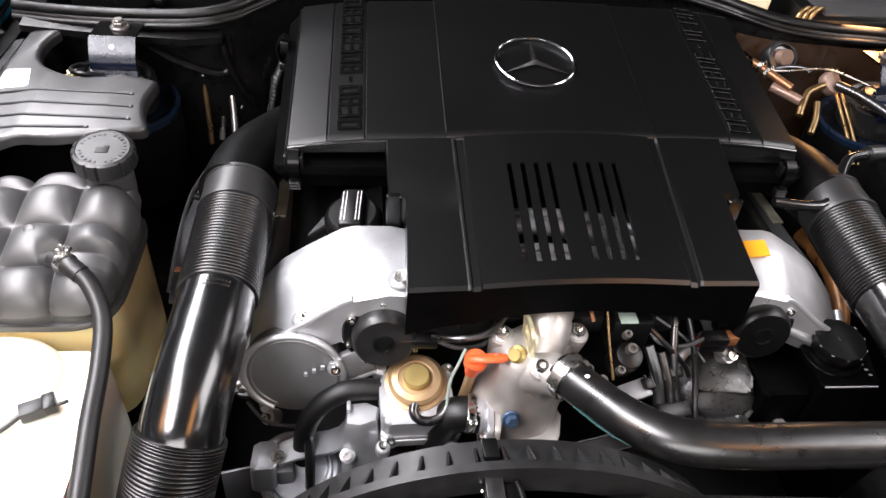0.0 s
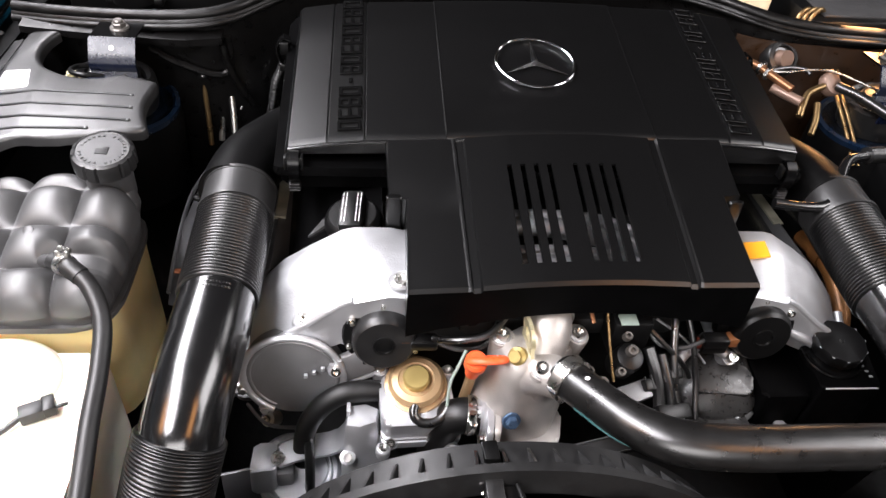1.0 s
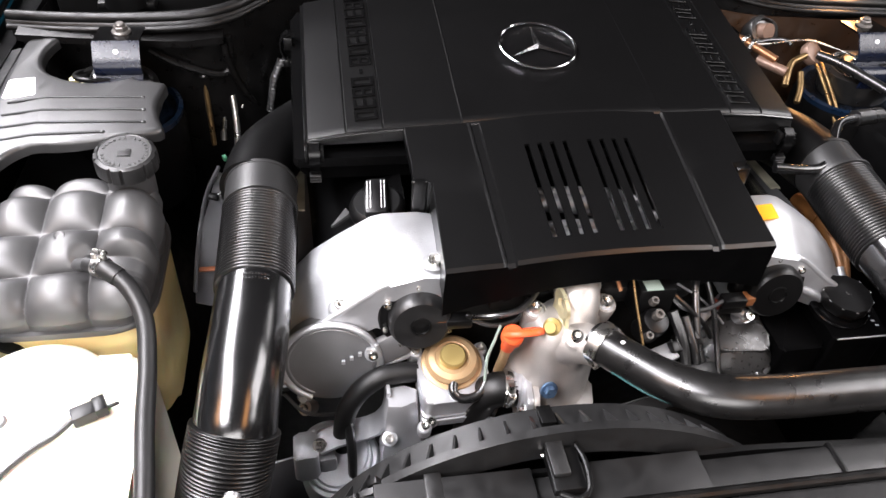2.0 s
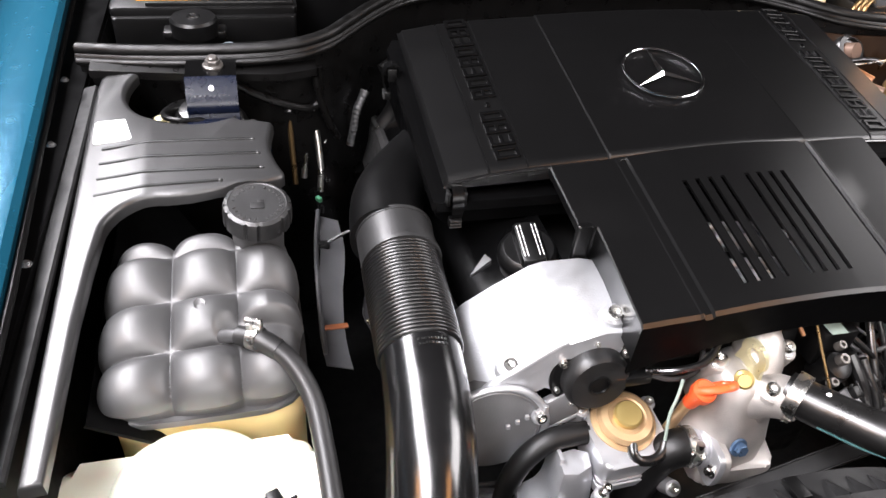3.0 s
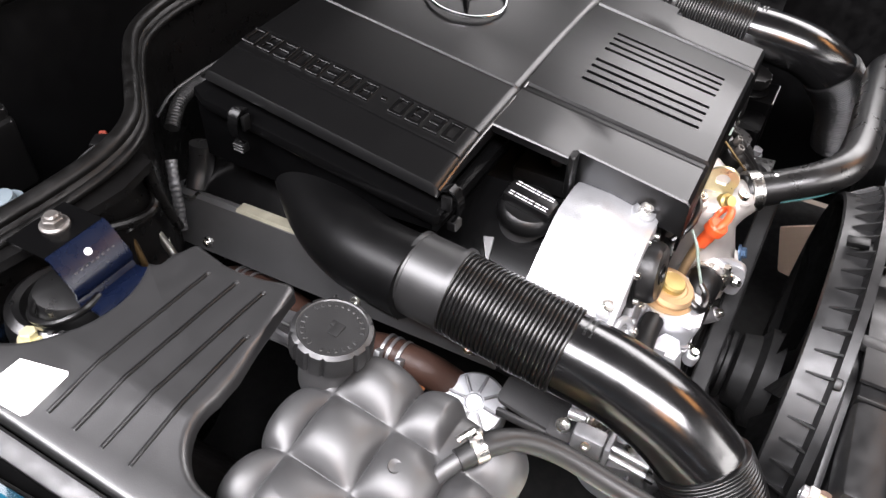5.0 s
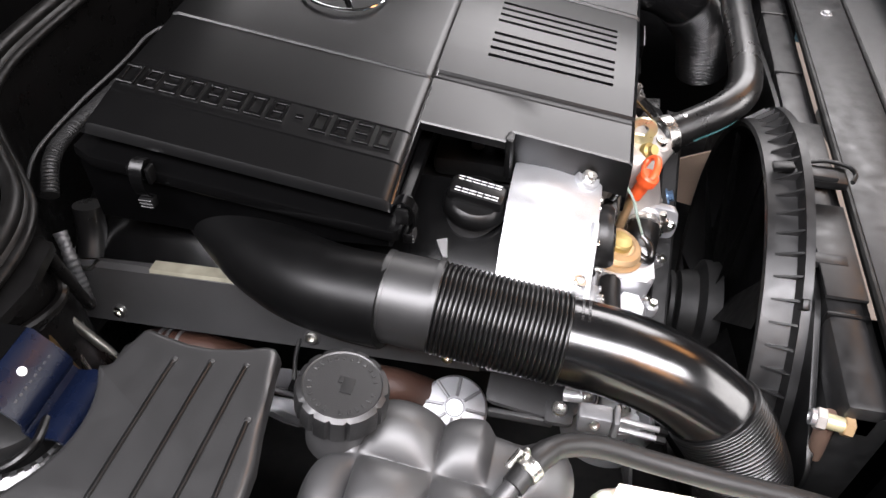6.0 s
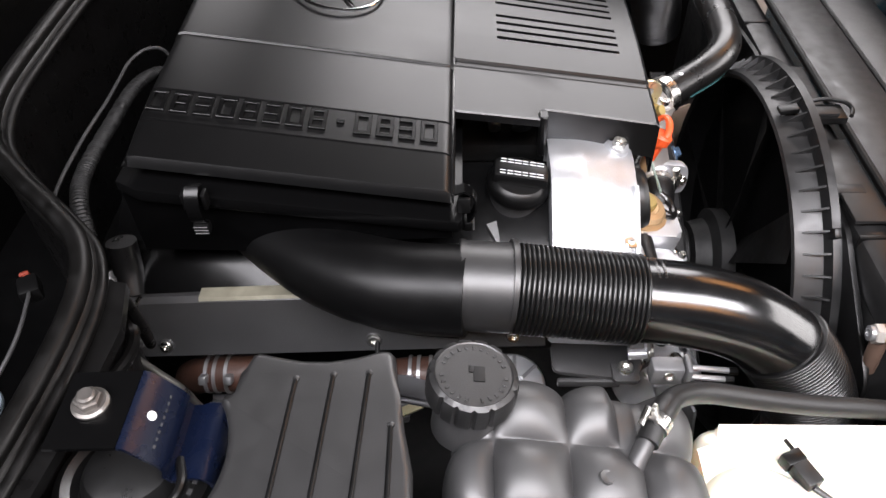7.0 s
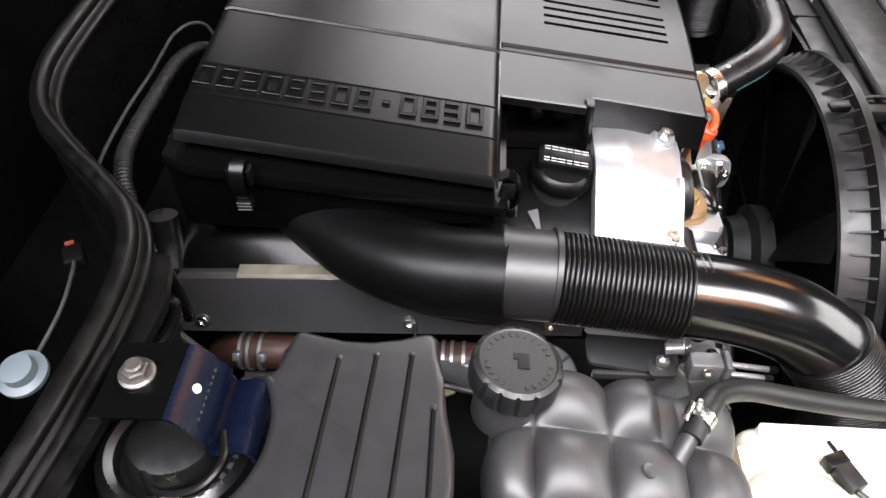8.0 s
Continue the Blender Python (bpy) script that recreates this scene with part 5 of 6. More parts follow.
part("foot_nut", hex_bolt(B(), (0.2734, -0.266, 0.655), (0, -0.2, 1), 0.0095, 0.012, 1.3), ALUDULL, dist)
reg = thing("fuel_pressure_unit", "black valve unit with steel bolts and a teal label", "valve unit")
part("block", rbox(B(), (0.062, -0.215, 0.785), (0.045, 0.035, 0.05), 0.004), BLACK, reg)
part("label", rbox(B(), (0.055, -0.226, 0.8115), (0.020, 0.016, 0.0012), 0), TEAL, reg, "small teal label")
part("round_cap", lathe(B(), [(0.017, -0.03), (0.017, 0.0), (0.015, 0.006), (0.010, 0.008), (0, 0.009)], 32, aim((0.0589, -0.2471, 0.772), (0.05, -0.45, 1))), BLACK, reg)
for p, r in (((0.0507, -0.242, 0.800), 0.0065), ((0.0589, -0.2471, 0.782), 0.0085), ((0.024, -0.272, 0.758), 0.009), ((0.0481, -0.2592, 0.760), 0.007), ((0.010, -0.262, 0.766), 0.007)):
    part("bolt", socket_bolt(B(), p, (0, -0.5, 1), 0.75 * r, 0.010), BOLTM, reg)
part("bracket", rbox(B(), (0.066, -0.272, 0.740), (0.040, 0.022, 0.010), 0.002, pose(0, 0, 0, 20, 0, 20)), ALUPLATE, reg, "bright steel bracket")
for pts, r, mt in (([(0.030, -0.21, 0.83), (0.032, -0.24, 0.80), (0.036, -0.275, 0.765)], 0.0016, LINES),
                   ([(0.135, -0.20, 0.80), (0.145, -0.225, 0.765), (0.150, -0.25, 0.73), (0.148, -0.28, 0.70)], 0.0035, RUBBER),
                   ([(0.12, -0.205, 0.80), (0.115, -0.24, 0.77), (0.118, -0.27, 0.735), (0.13, -0.295, 0.70)], 0.0045, RUBBER),
                   ([(0.10, -0.24, 0.77), (0.11, -0.275, 0.735), (0.112, -0.30, 0.69)], 0.0055, RUBBER)):
    c = solid("engine_line", tube(B(), pts, r, 12, 6), mt, "thin line or wire at the engine front", "line", "engine front lines")
con = thing("wire_connector", "black wire connectors clipped below the front cover", "connector")
part("housing", rbox(B(), (0.112, -0.286, 0.722), (0.045, 0.018, 0.016), 0.003, pose(0, 0, 0, 25, 10, 12)), BLACK, con)
part("latch", rbox(B(), (0.114, -0.295, 0.712), (0.038, 0.008, 0.014), 0.002, pose(0, 0, 0, 25, 10, 12)), BLACK, con)
con = thing("wire_connector", "dark wire connector with pink tip by the magnet", "connector")
part("housing", rbox(B(), (0.175, -0.215, 0.755), (0.03, 0.016, 0.014), 0.002), BLACK, con)
part("tip", rbox(B(), (0.155, -0.214, 0.758), (0.009, 0.012, 0.010), 0.002), RED, con, "faded pink tip")

# intake metal seen through the cover slots
man = thing("intake_manifold", "bright cast aluminium intake manifold under the front cover", "manifold")
for k in range(5):
    y = -0.19 + 0.034 * k
    part("runner", tube(B(), [(-0.11, y, 0.795), (-0.05, y + 0.004, 0.815 + 0.012 * (k % 2)), (0.05, y - 0.004, 0.818), (0.11, y, 0.795)], 0.012 if k % 2 else 0.008, 14, 5), ALU, man)
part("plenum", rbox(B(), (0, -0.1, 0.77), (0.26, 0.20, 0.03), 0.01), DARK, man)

# ---- left gap: exhaust side ----
for y in (0.030, 0.272):
    ex = thing("exhaust_hose", "rust brown hose below the valve cover with steel clamps", "hose", "brown hoses")
    part("hose", tube(B(), [(-0.32, y + 0.065, 0.55), (-0.342, y + 0.052, 0.585), (-0.356, y + 0.025, 0.612), (-0.358, y, 0.617), (-0.354, y - 0.035, 0.612), (-0.340, y - 0.06, 0.585), (-0.32, y - 0.07, 0.55)], 0.022, 20, 8), COPPER, ex)
    for d in (-0.008, 0.006, 0.016):
        part("clamp_ring", tube(B(), [(-0.3582, y + d, 0.617), (-0.3582, y + d + 0.004, 0.617)], 0.0237, 28, 1), ALUDULL, ex, "steel clamp ring")
    for d in (-0.012, 0.018):
        part("clamp_screw", rbox(B(), (-0.378, y + d, 0.634), (0.014, 0.009, 0.011), 0.002, pose(0, 0, 0, 0, 35, 0)), ALUDULL, ex, "steel clamp screw")
pump = thing("air_pump", "bright ribbed aluminium pump end cap", "pump")
m = aim((-0.354, -0.076, 0.588), (-0.45, -0.1, 1))
part("drum", lathe(B(), [(0.040, -0.05), (0.040, 0.0), (0.037, 0.004), (0.012, 0.010), (0.010, 0.007), (0, 0.007)], 48, m), ALU, pump)
for a in range(0, 360, 45):
    c, s_ = math.cos(radians(a)), math.sin(radians(a))
    part("rib", tube(B(), [m @ Vector((0.013 * c, 0.013 * s_, 0.0105)), m @ Vector((0.037 * c, 0.037 * s_, 0.0045))], 0.0022, 8, 1), ALUDULL, pump)
br = thing("side_bracket", "dark sheet metal bracket with steel bolt", "bracket")
part("plate", prism(B(), rounded([(-0.345, -0.115), (-0.335, -0.215), (-0.385, -0.215), (-0.395, -0.19), (-0.385, -0.115)], 0.008), 0.660, 0.666, 0.001), GREYPAINT, br)
part("lip", rbox(B(), (-0.393, -0.155, 0.655), (0.006, 0.07, 0.012), 0.002), GREYPAINT, br, "grey folded lip")
part("bolt", socket_bolt(B(), (-0.383, -0.195, 0.666), (-0.2, 0, 1), 0.0085, 0.008), STEEL, br)
part("bolt_tab", prism(B(), rounded([(-0.40, -0.21), (-0.372, -0.21), (-0.372, -0.18), (-0.40, -0.18)], 0.006), 0.662, 0.668, 0.001), GREYPAINT, br)
pc = thing("pipe_clip", "light grey clip holder with steel rods near the intake pipe", "clip")
part("holder", rbox(B(), (-0.409, -0.2285, 0.702), (0.020, 0.034, 0.028), 0.004), ALUPLATE, pc)
part("band", rbox(B(), (-0.410, -0.2495, 0.702), (0.024, 0.006, 0.032), 0.002), ALUPLATE, pc)
part("screw", socket_bolt(B(), (-0.420, -0.2285, 0.708), (-0.8, 0, 0.6), 0.005, 0.003), STEEL, pc)
for dz in (-0.008, 0.008):
    part("rod", tube(B(), [(-0.412, -0.2515, 0.704 + dz), (-0.413, -0.293, 0.700 + dz)], 0.0032, 10, 1), ALUDULL, pc)
    part("rod_tip", tube(B(), [(-0.413, -0.291, 0.700 + dz), (-0.4133, -0.300, 0.6995 + dz)], 0.0042, 10, 1), BLACK, pc)
sh = thing("heat_shield", "grey folded sheet metal heat shield beside the intake hose", "heat shield")
bm = B()
sheet(bm, span(-0.10, 0.14, 12), span(0, 1, 5), lambda u, v: (-0.480 + 0.10 * max(0, u) + 0.030 * v + 0.004 * math.sin(30 * u), u, 0.742 + 0.30 * min(0, u) + 0.010 * math.sin(26 * u) - 0.012 * v), 0.0015)
part("sheet", bm, SHIELD, sh)
part("edge_bead", tube(B(), [(-0.466, 0.14, 0.745), (-0.476, 0.06, 0.752), (-0.481, -0.02, 0.735), (-0.481, -0.09, 0.716)], 0.003, 8, 6), SHIELD, sh)
part("brown_strip", rbox(B(), (-0.466, -0.058, 0.724), (0.030, 0.007, 0.003), 0.001, pose(0, 0, 0, 8, 0, 0)), RUST, sh, "rust brown strip")
part("green_clip", rbox(B(), (-0.461, 0.179, 0.735), (0.006, 0.010, 0.007), 0.0015, pose(0, 0, 0, 0, 0, 30)), GREENCLIP, sh, "small green clip")
sh = thing("exhaust_shield", "light grey crumpled exhaust shield below the intake hose", "heat shield")
bm = B()
sheet(bm, span(0.05, 0.30, 14), span(0, 1, 5), lambda u, v: (-0.405 + 0.10 * max(0, u - 0.10) + 0.030 * v + 0.004 * math.sin(45 * u + 3 * v), u, 0.575 + 0.006 * math.sin(38 * u) + 0.005 * math.sin(7 * v + 20 * u)), 0.0015)
part("sheet", bm, SHIELD, sh)
part("pale_tab", rbox(B(), (-0.393, 0.055, 0.592), (0.012, 0.046, 0.004), 0.001, pose(0, 0, 0, 0, 0, 28)), EYEZINC, sh, "pale yellow zinc tab")
cb = thing("sensor_cable", "thin dark cable with a black connector", "cable")
part("wire", tube(B(), [(-0.42, 0.07, 0.765), (-0.44, 0.068, 0.760), (-0.462, 0.062, 0.752)], 0.0022, 10, 6), RUBBER, cb)
part("plug", rbox(B(), (-0.466, 0.060, 0.750), (0.014, 0.012, 0.010), 0.003), BLACK, cb)

# ---- brake and fuel lines at the firewall ----
for pts, r, mt in (([(-0.490, 0.292, 0.815), (-0.490, 0.289, 0.792), (-0.489, 0.282, 0.75), (-0.488, 0.27, 0.70)], 0.0042, LINES),
                   ([(-0.458, 0.306, 0.810), (-0.461, 0.303, 0.780), (-0.468, 0.295, 0.745), (-0.474, 0.285, 0.70)], 0.0050, STEEL),
                   ([(-0.452, 0.298, 0.775), (-0.450, 0.288, 0.752), (-0.449, 0.272, 0.722), (-0.452, 0.26, 0.69)], 0.0050, STEEL),
                   ([(-0.405, 0.335, 0.83), (-0.425, 0.318, 0.79), (-0.44, 0.30, 0.75)], 0.0020, STEEL)):
    solid("brake_line", tube(B(), pts, r, 12, 6), mt, "metal brake line rising along the firewall", "brake line", "brake lines")
for p in ((-0.490, 0.2925, 0.816), (-0.458, 0.3065, 0.811)):
    solid("grommet", lathe(B(), [(0.009, -0.006), (0.009, 0.004), (0.006, 0.006), (0, 0.006)], 18, aim(p, (0, -0.4, -1))), RUBBER, "black rubber line grommet in the firewall", "grommet", "grommets")
emb = thing("firewall_stiffener", "black pressed stiffening panel on the firewall", "panel")
part("ridge", tube(B(), [(-0.56, 0.283, 0.862), (-0.53, 0.279, 0.845), (-0.49, 0.279, 0.828), (-0.462, 0.284, 0.820), (-0.447, 0.289, 0.828), (-0.444, 0.293, 0.855), (-0.446, 0.292, 0.880)], 0.006, 10, 8), FIREWALLM, emb)
part("corner_rib", tube(B(), [(-0.452, 0.281, 0.872), (-0.448, 0.281, 0.845), (-0.436, 0.288, 0.800), (-0.420, 0.300, 0.760)], 0.0055, 12, 6), FIREWALLM, emb)
part("ledge", loft(B(), [[(x, y - 0.012, 0.886), (x, y + 0.02, 0.892), (x, y + 0.02, 0.880), (x, y - 0.012, 0.876)] for x, y in ((-0.74, 0.30), (-0.66, 0.288), (-0.58, 0.277), (-0.50, 0.272), (-0.45, 0.284))]), FIREWALLM, emb)
sl = thing("braided_sleeve", "dark braided heat sleeve round a cable at the engine rear", "sleeve")
bm = B()
path = smooth_line([(0.07, 0.398, 0.745), (0.02, 0.404, 0.800), (-0.05, 0.412, 0.824), (-0.15, 0.408, 0.834), (-0.25, 0.398, 0.845), (-0.305, 0.382, 0.850), (-0.345, 0.364, 0.836)], 50)
tube(bm, path, lambda t, l: 0.0090 + 0.0007 * math.cos(2 * math.pi * l / 0.0046), 18, 1, flat=0.8)
part("sleeve", bm, FOIL, sl)
part("wire", tube(B(), [(0.025, 0.385, 0.800), (0.022, 0.395, 0.832), (0.008, 0.412, 0.842), (-0.015, 0.428, 0.838), (-0.05, 0.433, 0.832), (-0.101, 0.430, 0.834), (-0.18, 0.430, 0.836), (-0.276, 0.424, 0.836), (-0.33, 0.405, 0.830)], 0.0022, 8, 8), GREYPAINT, sl, "thin grey wire")
part("red_clip", rbox(B(), (-0.148, 0.421, 0.822), (0.010, 0.010, 0.007), 0.002), RED, sl, "small red clip")
fs = thing("foil_sleeve", "crinkled silver foil sleeve behind the intake hose", "sleeve")
bm = B()
path = smooth_line([(-0.372, 0.345, 0.812), (-0.386, 0.333, 0.785), (-0.392, 0.329, 0.755), (-0.398, 0.326, 0.728)], 40)
tube(bm, path, lambda t, l: 0.0068 + 0.0004 * math.sin(900 * l) + 0.0004 * math.sin(217 * l + 1), 16, 1, flat=0.7)
part("sleeve", bm, FOILBRIGHT, fs)
bt = thing("breather_boot", "black rubber breather boot with wire clip", "rubber boot")
part("boot", tube(B(), [(-0.315, 0.352, 0.80), (-0.324, 0.352, 0.77), (-0.340, 0.350, 0.745)], 0.016, 20, 6), RUBBER, bt)
part("wire_clip", tube(B(), [(-0.352, 0.335, 0.752), (-0.358, 0.345, 0.742), (-0.354, 0.360, 0.738), (-0.346, 0.368, 0.742)], 0.0022, 8, 6), STEEL, bt, "bright wire clip")

# ---- strut mount and bracket ----
def strut_mount(side):
    s = side
    mt = thing("strut_mount", "black rubber strut mount inside the cover opening", "strut mount", "strut mounts")
    m = aim((s * 0.606, 0.234, 0.800), (s * -0.1, -0.05, 1))
    part("tower", lathe(B(), [(0.098, -0.14), (0.092, -0.03), (0.086, -0.004), (0, -0.004)], 56, m), BAYPAINT, mt)
    part("tower_rim", lathe(B(), [(0.087, -0.012), (0.088, 0.0), (0.082, 0.002), (0.078, -0.004), (0.07, -0.004)], 56, m), SHADEBLUE, mt, "blue painted tower rim, shade put into its dark colour")
    part("rubber_ring", lathe(B(), [(0.058, -0.003), (0.060, 0.020), (0.057, 0.038), (0.050, 0.043), (0.044, 0.040), (0.041, 0.030), (0, 0.030)], 56, m), RUBBER, mt)
    part("dome", lathe(B(), [(0.037, 0.028), (0.036, 0.044), (0.031, 0.053), (0.018, 0.058), (0, 0.059)], 48, m), RUBBER, mt)
    for k in range(7):
        a = radians(-150 + 11 * k)
        part("cast_mark", rbox(B(), m @ Vector((0.049 * math.cos(a), 0.049 * math.sin(a), 0.0430)), (0.004, 0.005, 0.0016), 0.0004, (m @ pose(0, 0, 0, 0, 0, -150 + 11 * k)).to_3x3().to_4x4()), GREYPAINT, mt)
    b = thing("strut_bracket", "dark blue folded steel bracket with a large bolt", "bracket", "strut brackets")
    prof = [(0.216, 0.909), (0.211, 0.9075), (0.194, 0.884), (0.191, 0.876), (0.194, 0.868), (0.191, 0.863), (0.184, 0.864), (0.176, 0.8675), (0.168, 0.866), (0.163, 0.859), (0.162, 0.850), (0.165, 0.835)]
    bm = B()
    sheet(bm, [-0.031, -0.029, 0.029, 0.031], list(range(len(prof))), lambda u, v: (s * 0.586 + u, prof[v][0], prof[v][1]), 0.003)
    pl = part("plate", bm, NAVY, b, smooth=50)
    bm = B()
    sheet(bm, [-0.031, -0.029, 0.029, 0.031], [0, 1], lambda u, v: (s * 0.586 + u, (0.268, 0.2165)[v], (0.906, 0.909)[v]), 0.003)
    part("top_tab", bm, GLOSS, b, "black top tab, darker than the rest of the bracket")
    part("bolt_washer", lathe(B(), [(0.0130, 0), (0.0130, 0.002), (0.011, 0.0035), (0, 0.0035)], 32, aim((s * 0.583, 0.245, 0.9085), (0, -0.06, 1))), BOLTM, b)
    bo = part("bolt_head", prism(B(), arc(0, 0, 0.0095, 0, 300, 5), 0, 0.007, 0.0010, aim((s * 0.583, 0.245, 0.911), (0, -0.06, 1)), 1), BOLTM, b)
    part("bolt_tip", lathe(B(), [(0.0065, 0.006), (0.0065, 0.0095), (0.005, 0.011), (0, 0.011)], 24, aim((s * 0.583, 0.245, 0.911), (0, -0.06, 1))), BOLTM, bo)
    part("rivet", lathe(B(), [(0.0036, -0.001), (0.0034, 0.001), (0, 0.0012)], 18, aim((s * 0.586, 0.2040, 0.8985), (0, -0.81, 0.58))), PAPER, pl, "small white rivet")
    for k in range(8):
        part("print_bar", rbox(B(), (s * 0.586 - 0.020 + 0.0058 * k, 0.1985, 0.8910), (0.0024, 0.0014, 0.0006), 0, pose(0, 0, 0, 54, 0, 0)), GREYPAINT, pl)
    part("fluid_line", tube(B(), [(s * 0.600, 0.19, 0.862), (s * 0.625, 0.182, 0.868), (s * 0.645, 0.195, 0.866), (s * 0.645, 0.225, 0.858), (s * 0.62, 0.25, 0.85)], 0.0036, 10, 6), BLACK, b)
    part("nut", hex_bolt(B(), (s * 0.655, 0.220, 0.842), (0, 0, 1), 0.0075, 0.010), EYEZINC, b)
    return b


strut_mount(-1)
strut_mount(1)

# ---- wheel arch filler under the covers ----
for nm, side in (("wall_wheelhouse_1", -1), ("wall_wheelhouse_2", 1)):
    bm = B()
    sheet(bm, span(-0.214, 0.33, 8), span(0, 1, 4), lambda u, v: (side * (0.70 - 0.22 * v), u, 0.80 - 0.45 * v * v - 0.05 * v), 0.004)
    solid(nm, bm, BAYPAINT, "black painted wheelhouse panel under the covers", "wheelhouse", kind="structure")

# ---- behind the seal ----
# added sheet, black to stand in for the dark of the cowl well
solid("cowl_floor", rbox(B(), (0, 0.60, 0.66), (1.5, 0.50, 0.01), 0.002), BAYPAINT, "added black floor that fills the dark cavity behind the firewall", "cowl", kind="structure")
cow = thing("windscreen_cowl", "black cowl below the windscreen with worn rubber edge", "cowl")
part("panel", loft(B(), [[(x, 0.60, 0.66), (x, 0.62, 0.94), (x, 0.72, 0.985), (x, 0.80, 0.99), (x, 0.80, 0.66)] for x in (-0.74, 0.0, 0.74)]), BAYPAINT, cow)
part("edge_strip", tube(B(), [(-0.72, 0.618, 0.945), (-0.3, 0.60, 0.95), (0.0, 0.597, 0.95), (0.3, 0.60, 0.95), (0.72, 0.618, 0.945)], 0.010, 12, 6), SEAL, cow, "grey worn rubber edge strip")
bat = thing("battery", "black car battery with yellow and grey labels", "battery")
part("case", prism(B(), rounded([(-0.735, 0.474), (-0.462, 0.474), (-0.462, 0.648), (-0.735, 0.648)], 0.008), 0.79, 0.876, 0.003), BLACK, bat)
lidb = part("lid", prism(B(), rounded([(-0.737, 0.484), (-0.460, 0.484), (-0.460, 0.648), (-0.737, 0.648)], 0.008), 0.876, 0.888, 0.003), BLACK, bat)
for nm, q, mtl, lb in (("yellow_label", [(-0.70, 0.513), (-0.492, 0.513), (-0.487, 0.562), (-0.70, 0.568)], YELLOW, "bright yellow warning label"),
                       ("grey_label", [(-0.68, 0.574), (-0.540, 0.574), (-0.540, 0.62), (-0.68, 0.62)], SHIELD, "plain grey label")):
    part(nm, prism(B(), q, 0.8883, 0.8888), mtl, lidb, lb)
part("front_bar", rbox(B(), (-0.575, 0.494, 0.891), (0.22, 0.010, 0.008), 0.002), BLACK, bat)
post = part("terminal_cover", lathe(B(), [(0.034, -0.015), (0.034, 0.006), (0.031, 0.010), (0.010, 0.011), (0.009, 0.013), (0.006, 0.013), (0.005, 0.011), (0, 0.011)], 48, Matrix.Translation((-0.614, 0.436, 0.884))), BLACK, bat, "round black terminal cover")
part("holder", rbox(B(), (-0.614, 0.440, 0.868), (0.09, 0.03, 0.014), 0.004), BLACK, bat)
wl = thing("cowl_wiring", "white and black wiring with connectors in the cowl well", "wiring")
part("white_wire", tube(B(), [(-0.55, 0.36, 0.86), (-0.50, 0.355, 0.868), (-0.46, 0.36, 0.872), (-0.44, 0.37, 0.865)], 0.0018, 8, 6), GREYPAINT, wl)
part("plug", rbox(B(), (-0.436, 0.372, 0.862), (0.024, 0.018, 0.016), 0.003, pose(0, 0, 0, 0, 0, 30)), BLACK, wl)
part("red_cap", rbox(B(), (-0.424, 0.380, 0.866), (0.005, 0.009, 0.009), 0.002, pose(0, 0, 0, 0, 0, 30)), RED, wl, "orange red cap")
kn = thing("pipe_flange_cap", "pale blue grey round cap behind the seal", "cap")
part("cap", lathe(B(), [(0.019, 0.0), (0.019, 0.004), (0.013, 0.006), (0.012, 0.014), (0, 0.016)], 32, aim((-0.566, 0.352, 0.872), (-0.2, 0, 1))), PALEBLUE, kn)
bx = thing("cream_reservoir", "cream plastic box in the cowl well", "plastic box")
part("box", prism(B(), rounded([(0.30, 0.47), (0.455, 0.41), (0.50, 0.50), (0.34, 0.56)], 0.015), 0.80, 0.935, 0.008), CREAM, bx)
fb = thing("fuse_box", "dark plastic box with brown wires in the cowl well", "fuse box")
part("box", rbox(B(), (0.635, 0.47, 0.85), (0.21, 0.17, 0.11), 0.008), BLACK, fb)
part("panel", rbox(B(), (0.645, 0.475, 0.907), (0.18, 0.15, 0.006), 0.003), GREYPAINT, fb)
for k in range(3):
    part("wire", tube(B(), [(0.505 + 0.012 * k, 0.39, 0.85), (0.507 + 0.012 * k, 0.40, 0.90), (0.525 + 0.012 * k, 0.41, 0.915), (0.545 + 0.012 * k, 0.42, 0.90)], 0.004, 10, 6), LINES, fb, "brown wire loop")

# ---- right side of the bay ----
rv = thing("fuel_damper", "round grey fuel damper with a bent steel pipe", "fuel damper")
part("disc", lathe(B(), [(0.018, -0.008), (0.020, 0.0), (0.018, 0.006), (0.008, 0.008), (0, 0.008)], 32, aim((0.505, 0.239, 0.862), (0.3, -0.6, 0.7))), PINKM, rv)
part("hose", tube(B(), [(0.510, 0.230, 0.864), (0.535, 0.20, 0.862), (0.565, 0.15, 0.855), (0.585, 0.105, 0.85)], 0.008, 14, 6), RUBBER, rv)
part("pipe", tube(B(), [(0.580, 0.115, 0.85), (0.590, 0.085, 0.848), (0.580, 0.062, 0.848), (0.545, 0.05, 0.852), (0.50, 0.045, 0.858)], 0.0048, 12, 8), STEEL, rv, "bent steel pipe")
part("sleeve", tube(B(), [(0.455, 0.035, 0.862), (0.505, 0.047, 0.858)], 0.012, 16, 1), RUBBER, rv, "black rubber sleeve")
part("front_pipe", tube(B(), [(0.458, 0.036, 0.862), (0.42, 0.02, 0.862), (0.39, -0.02, 0.852), (0.365, -0.05, 0.842), (0.335, -0.055, 0.84), (0.29, -0.05, 0.842)], 0.007, 14, 8), PIPE, rv, "glossy black pipe")
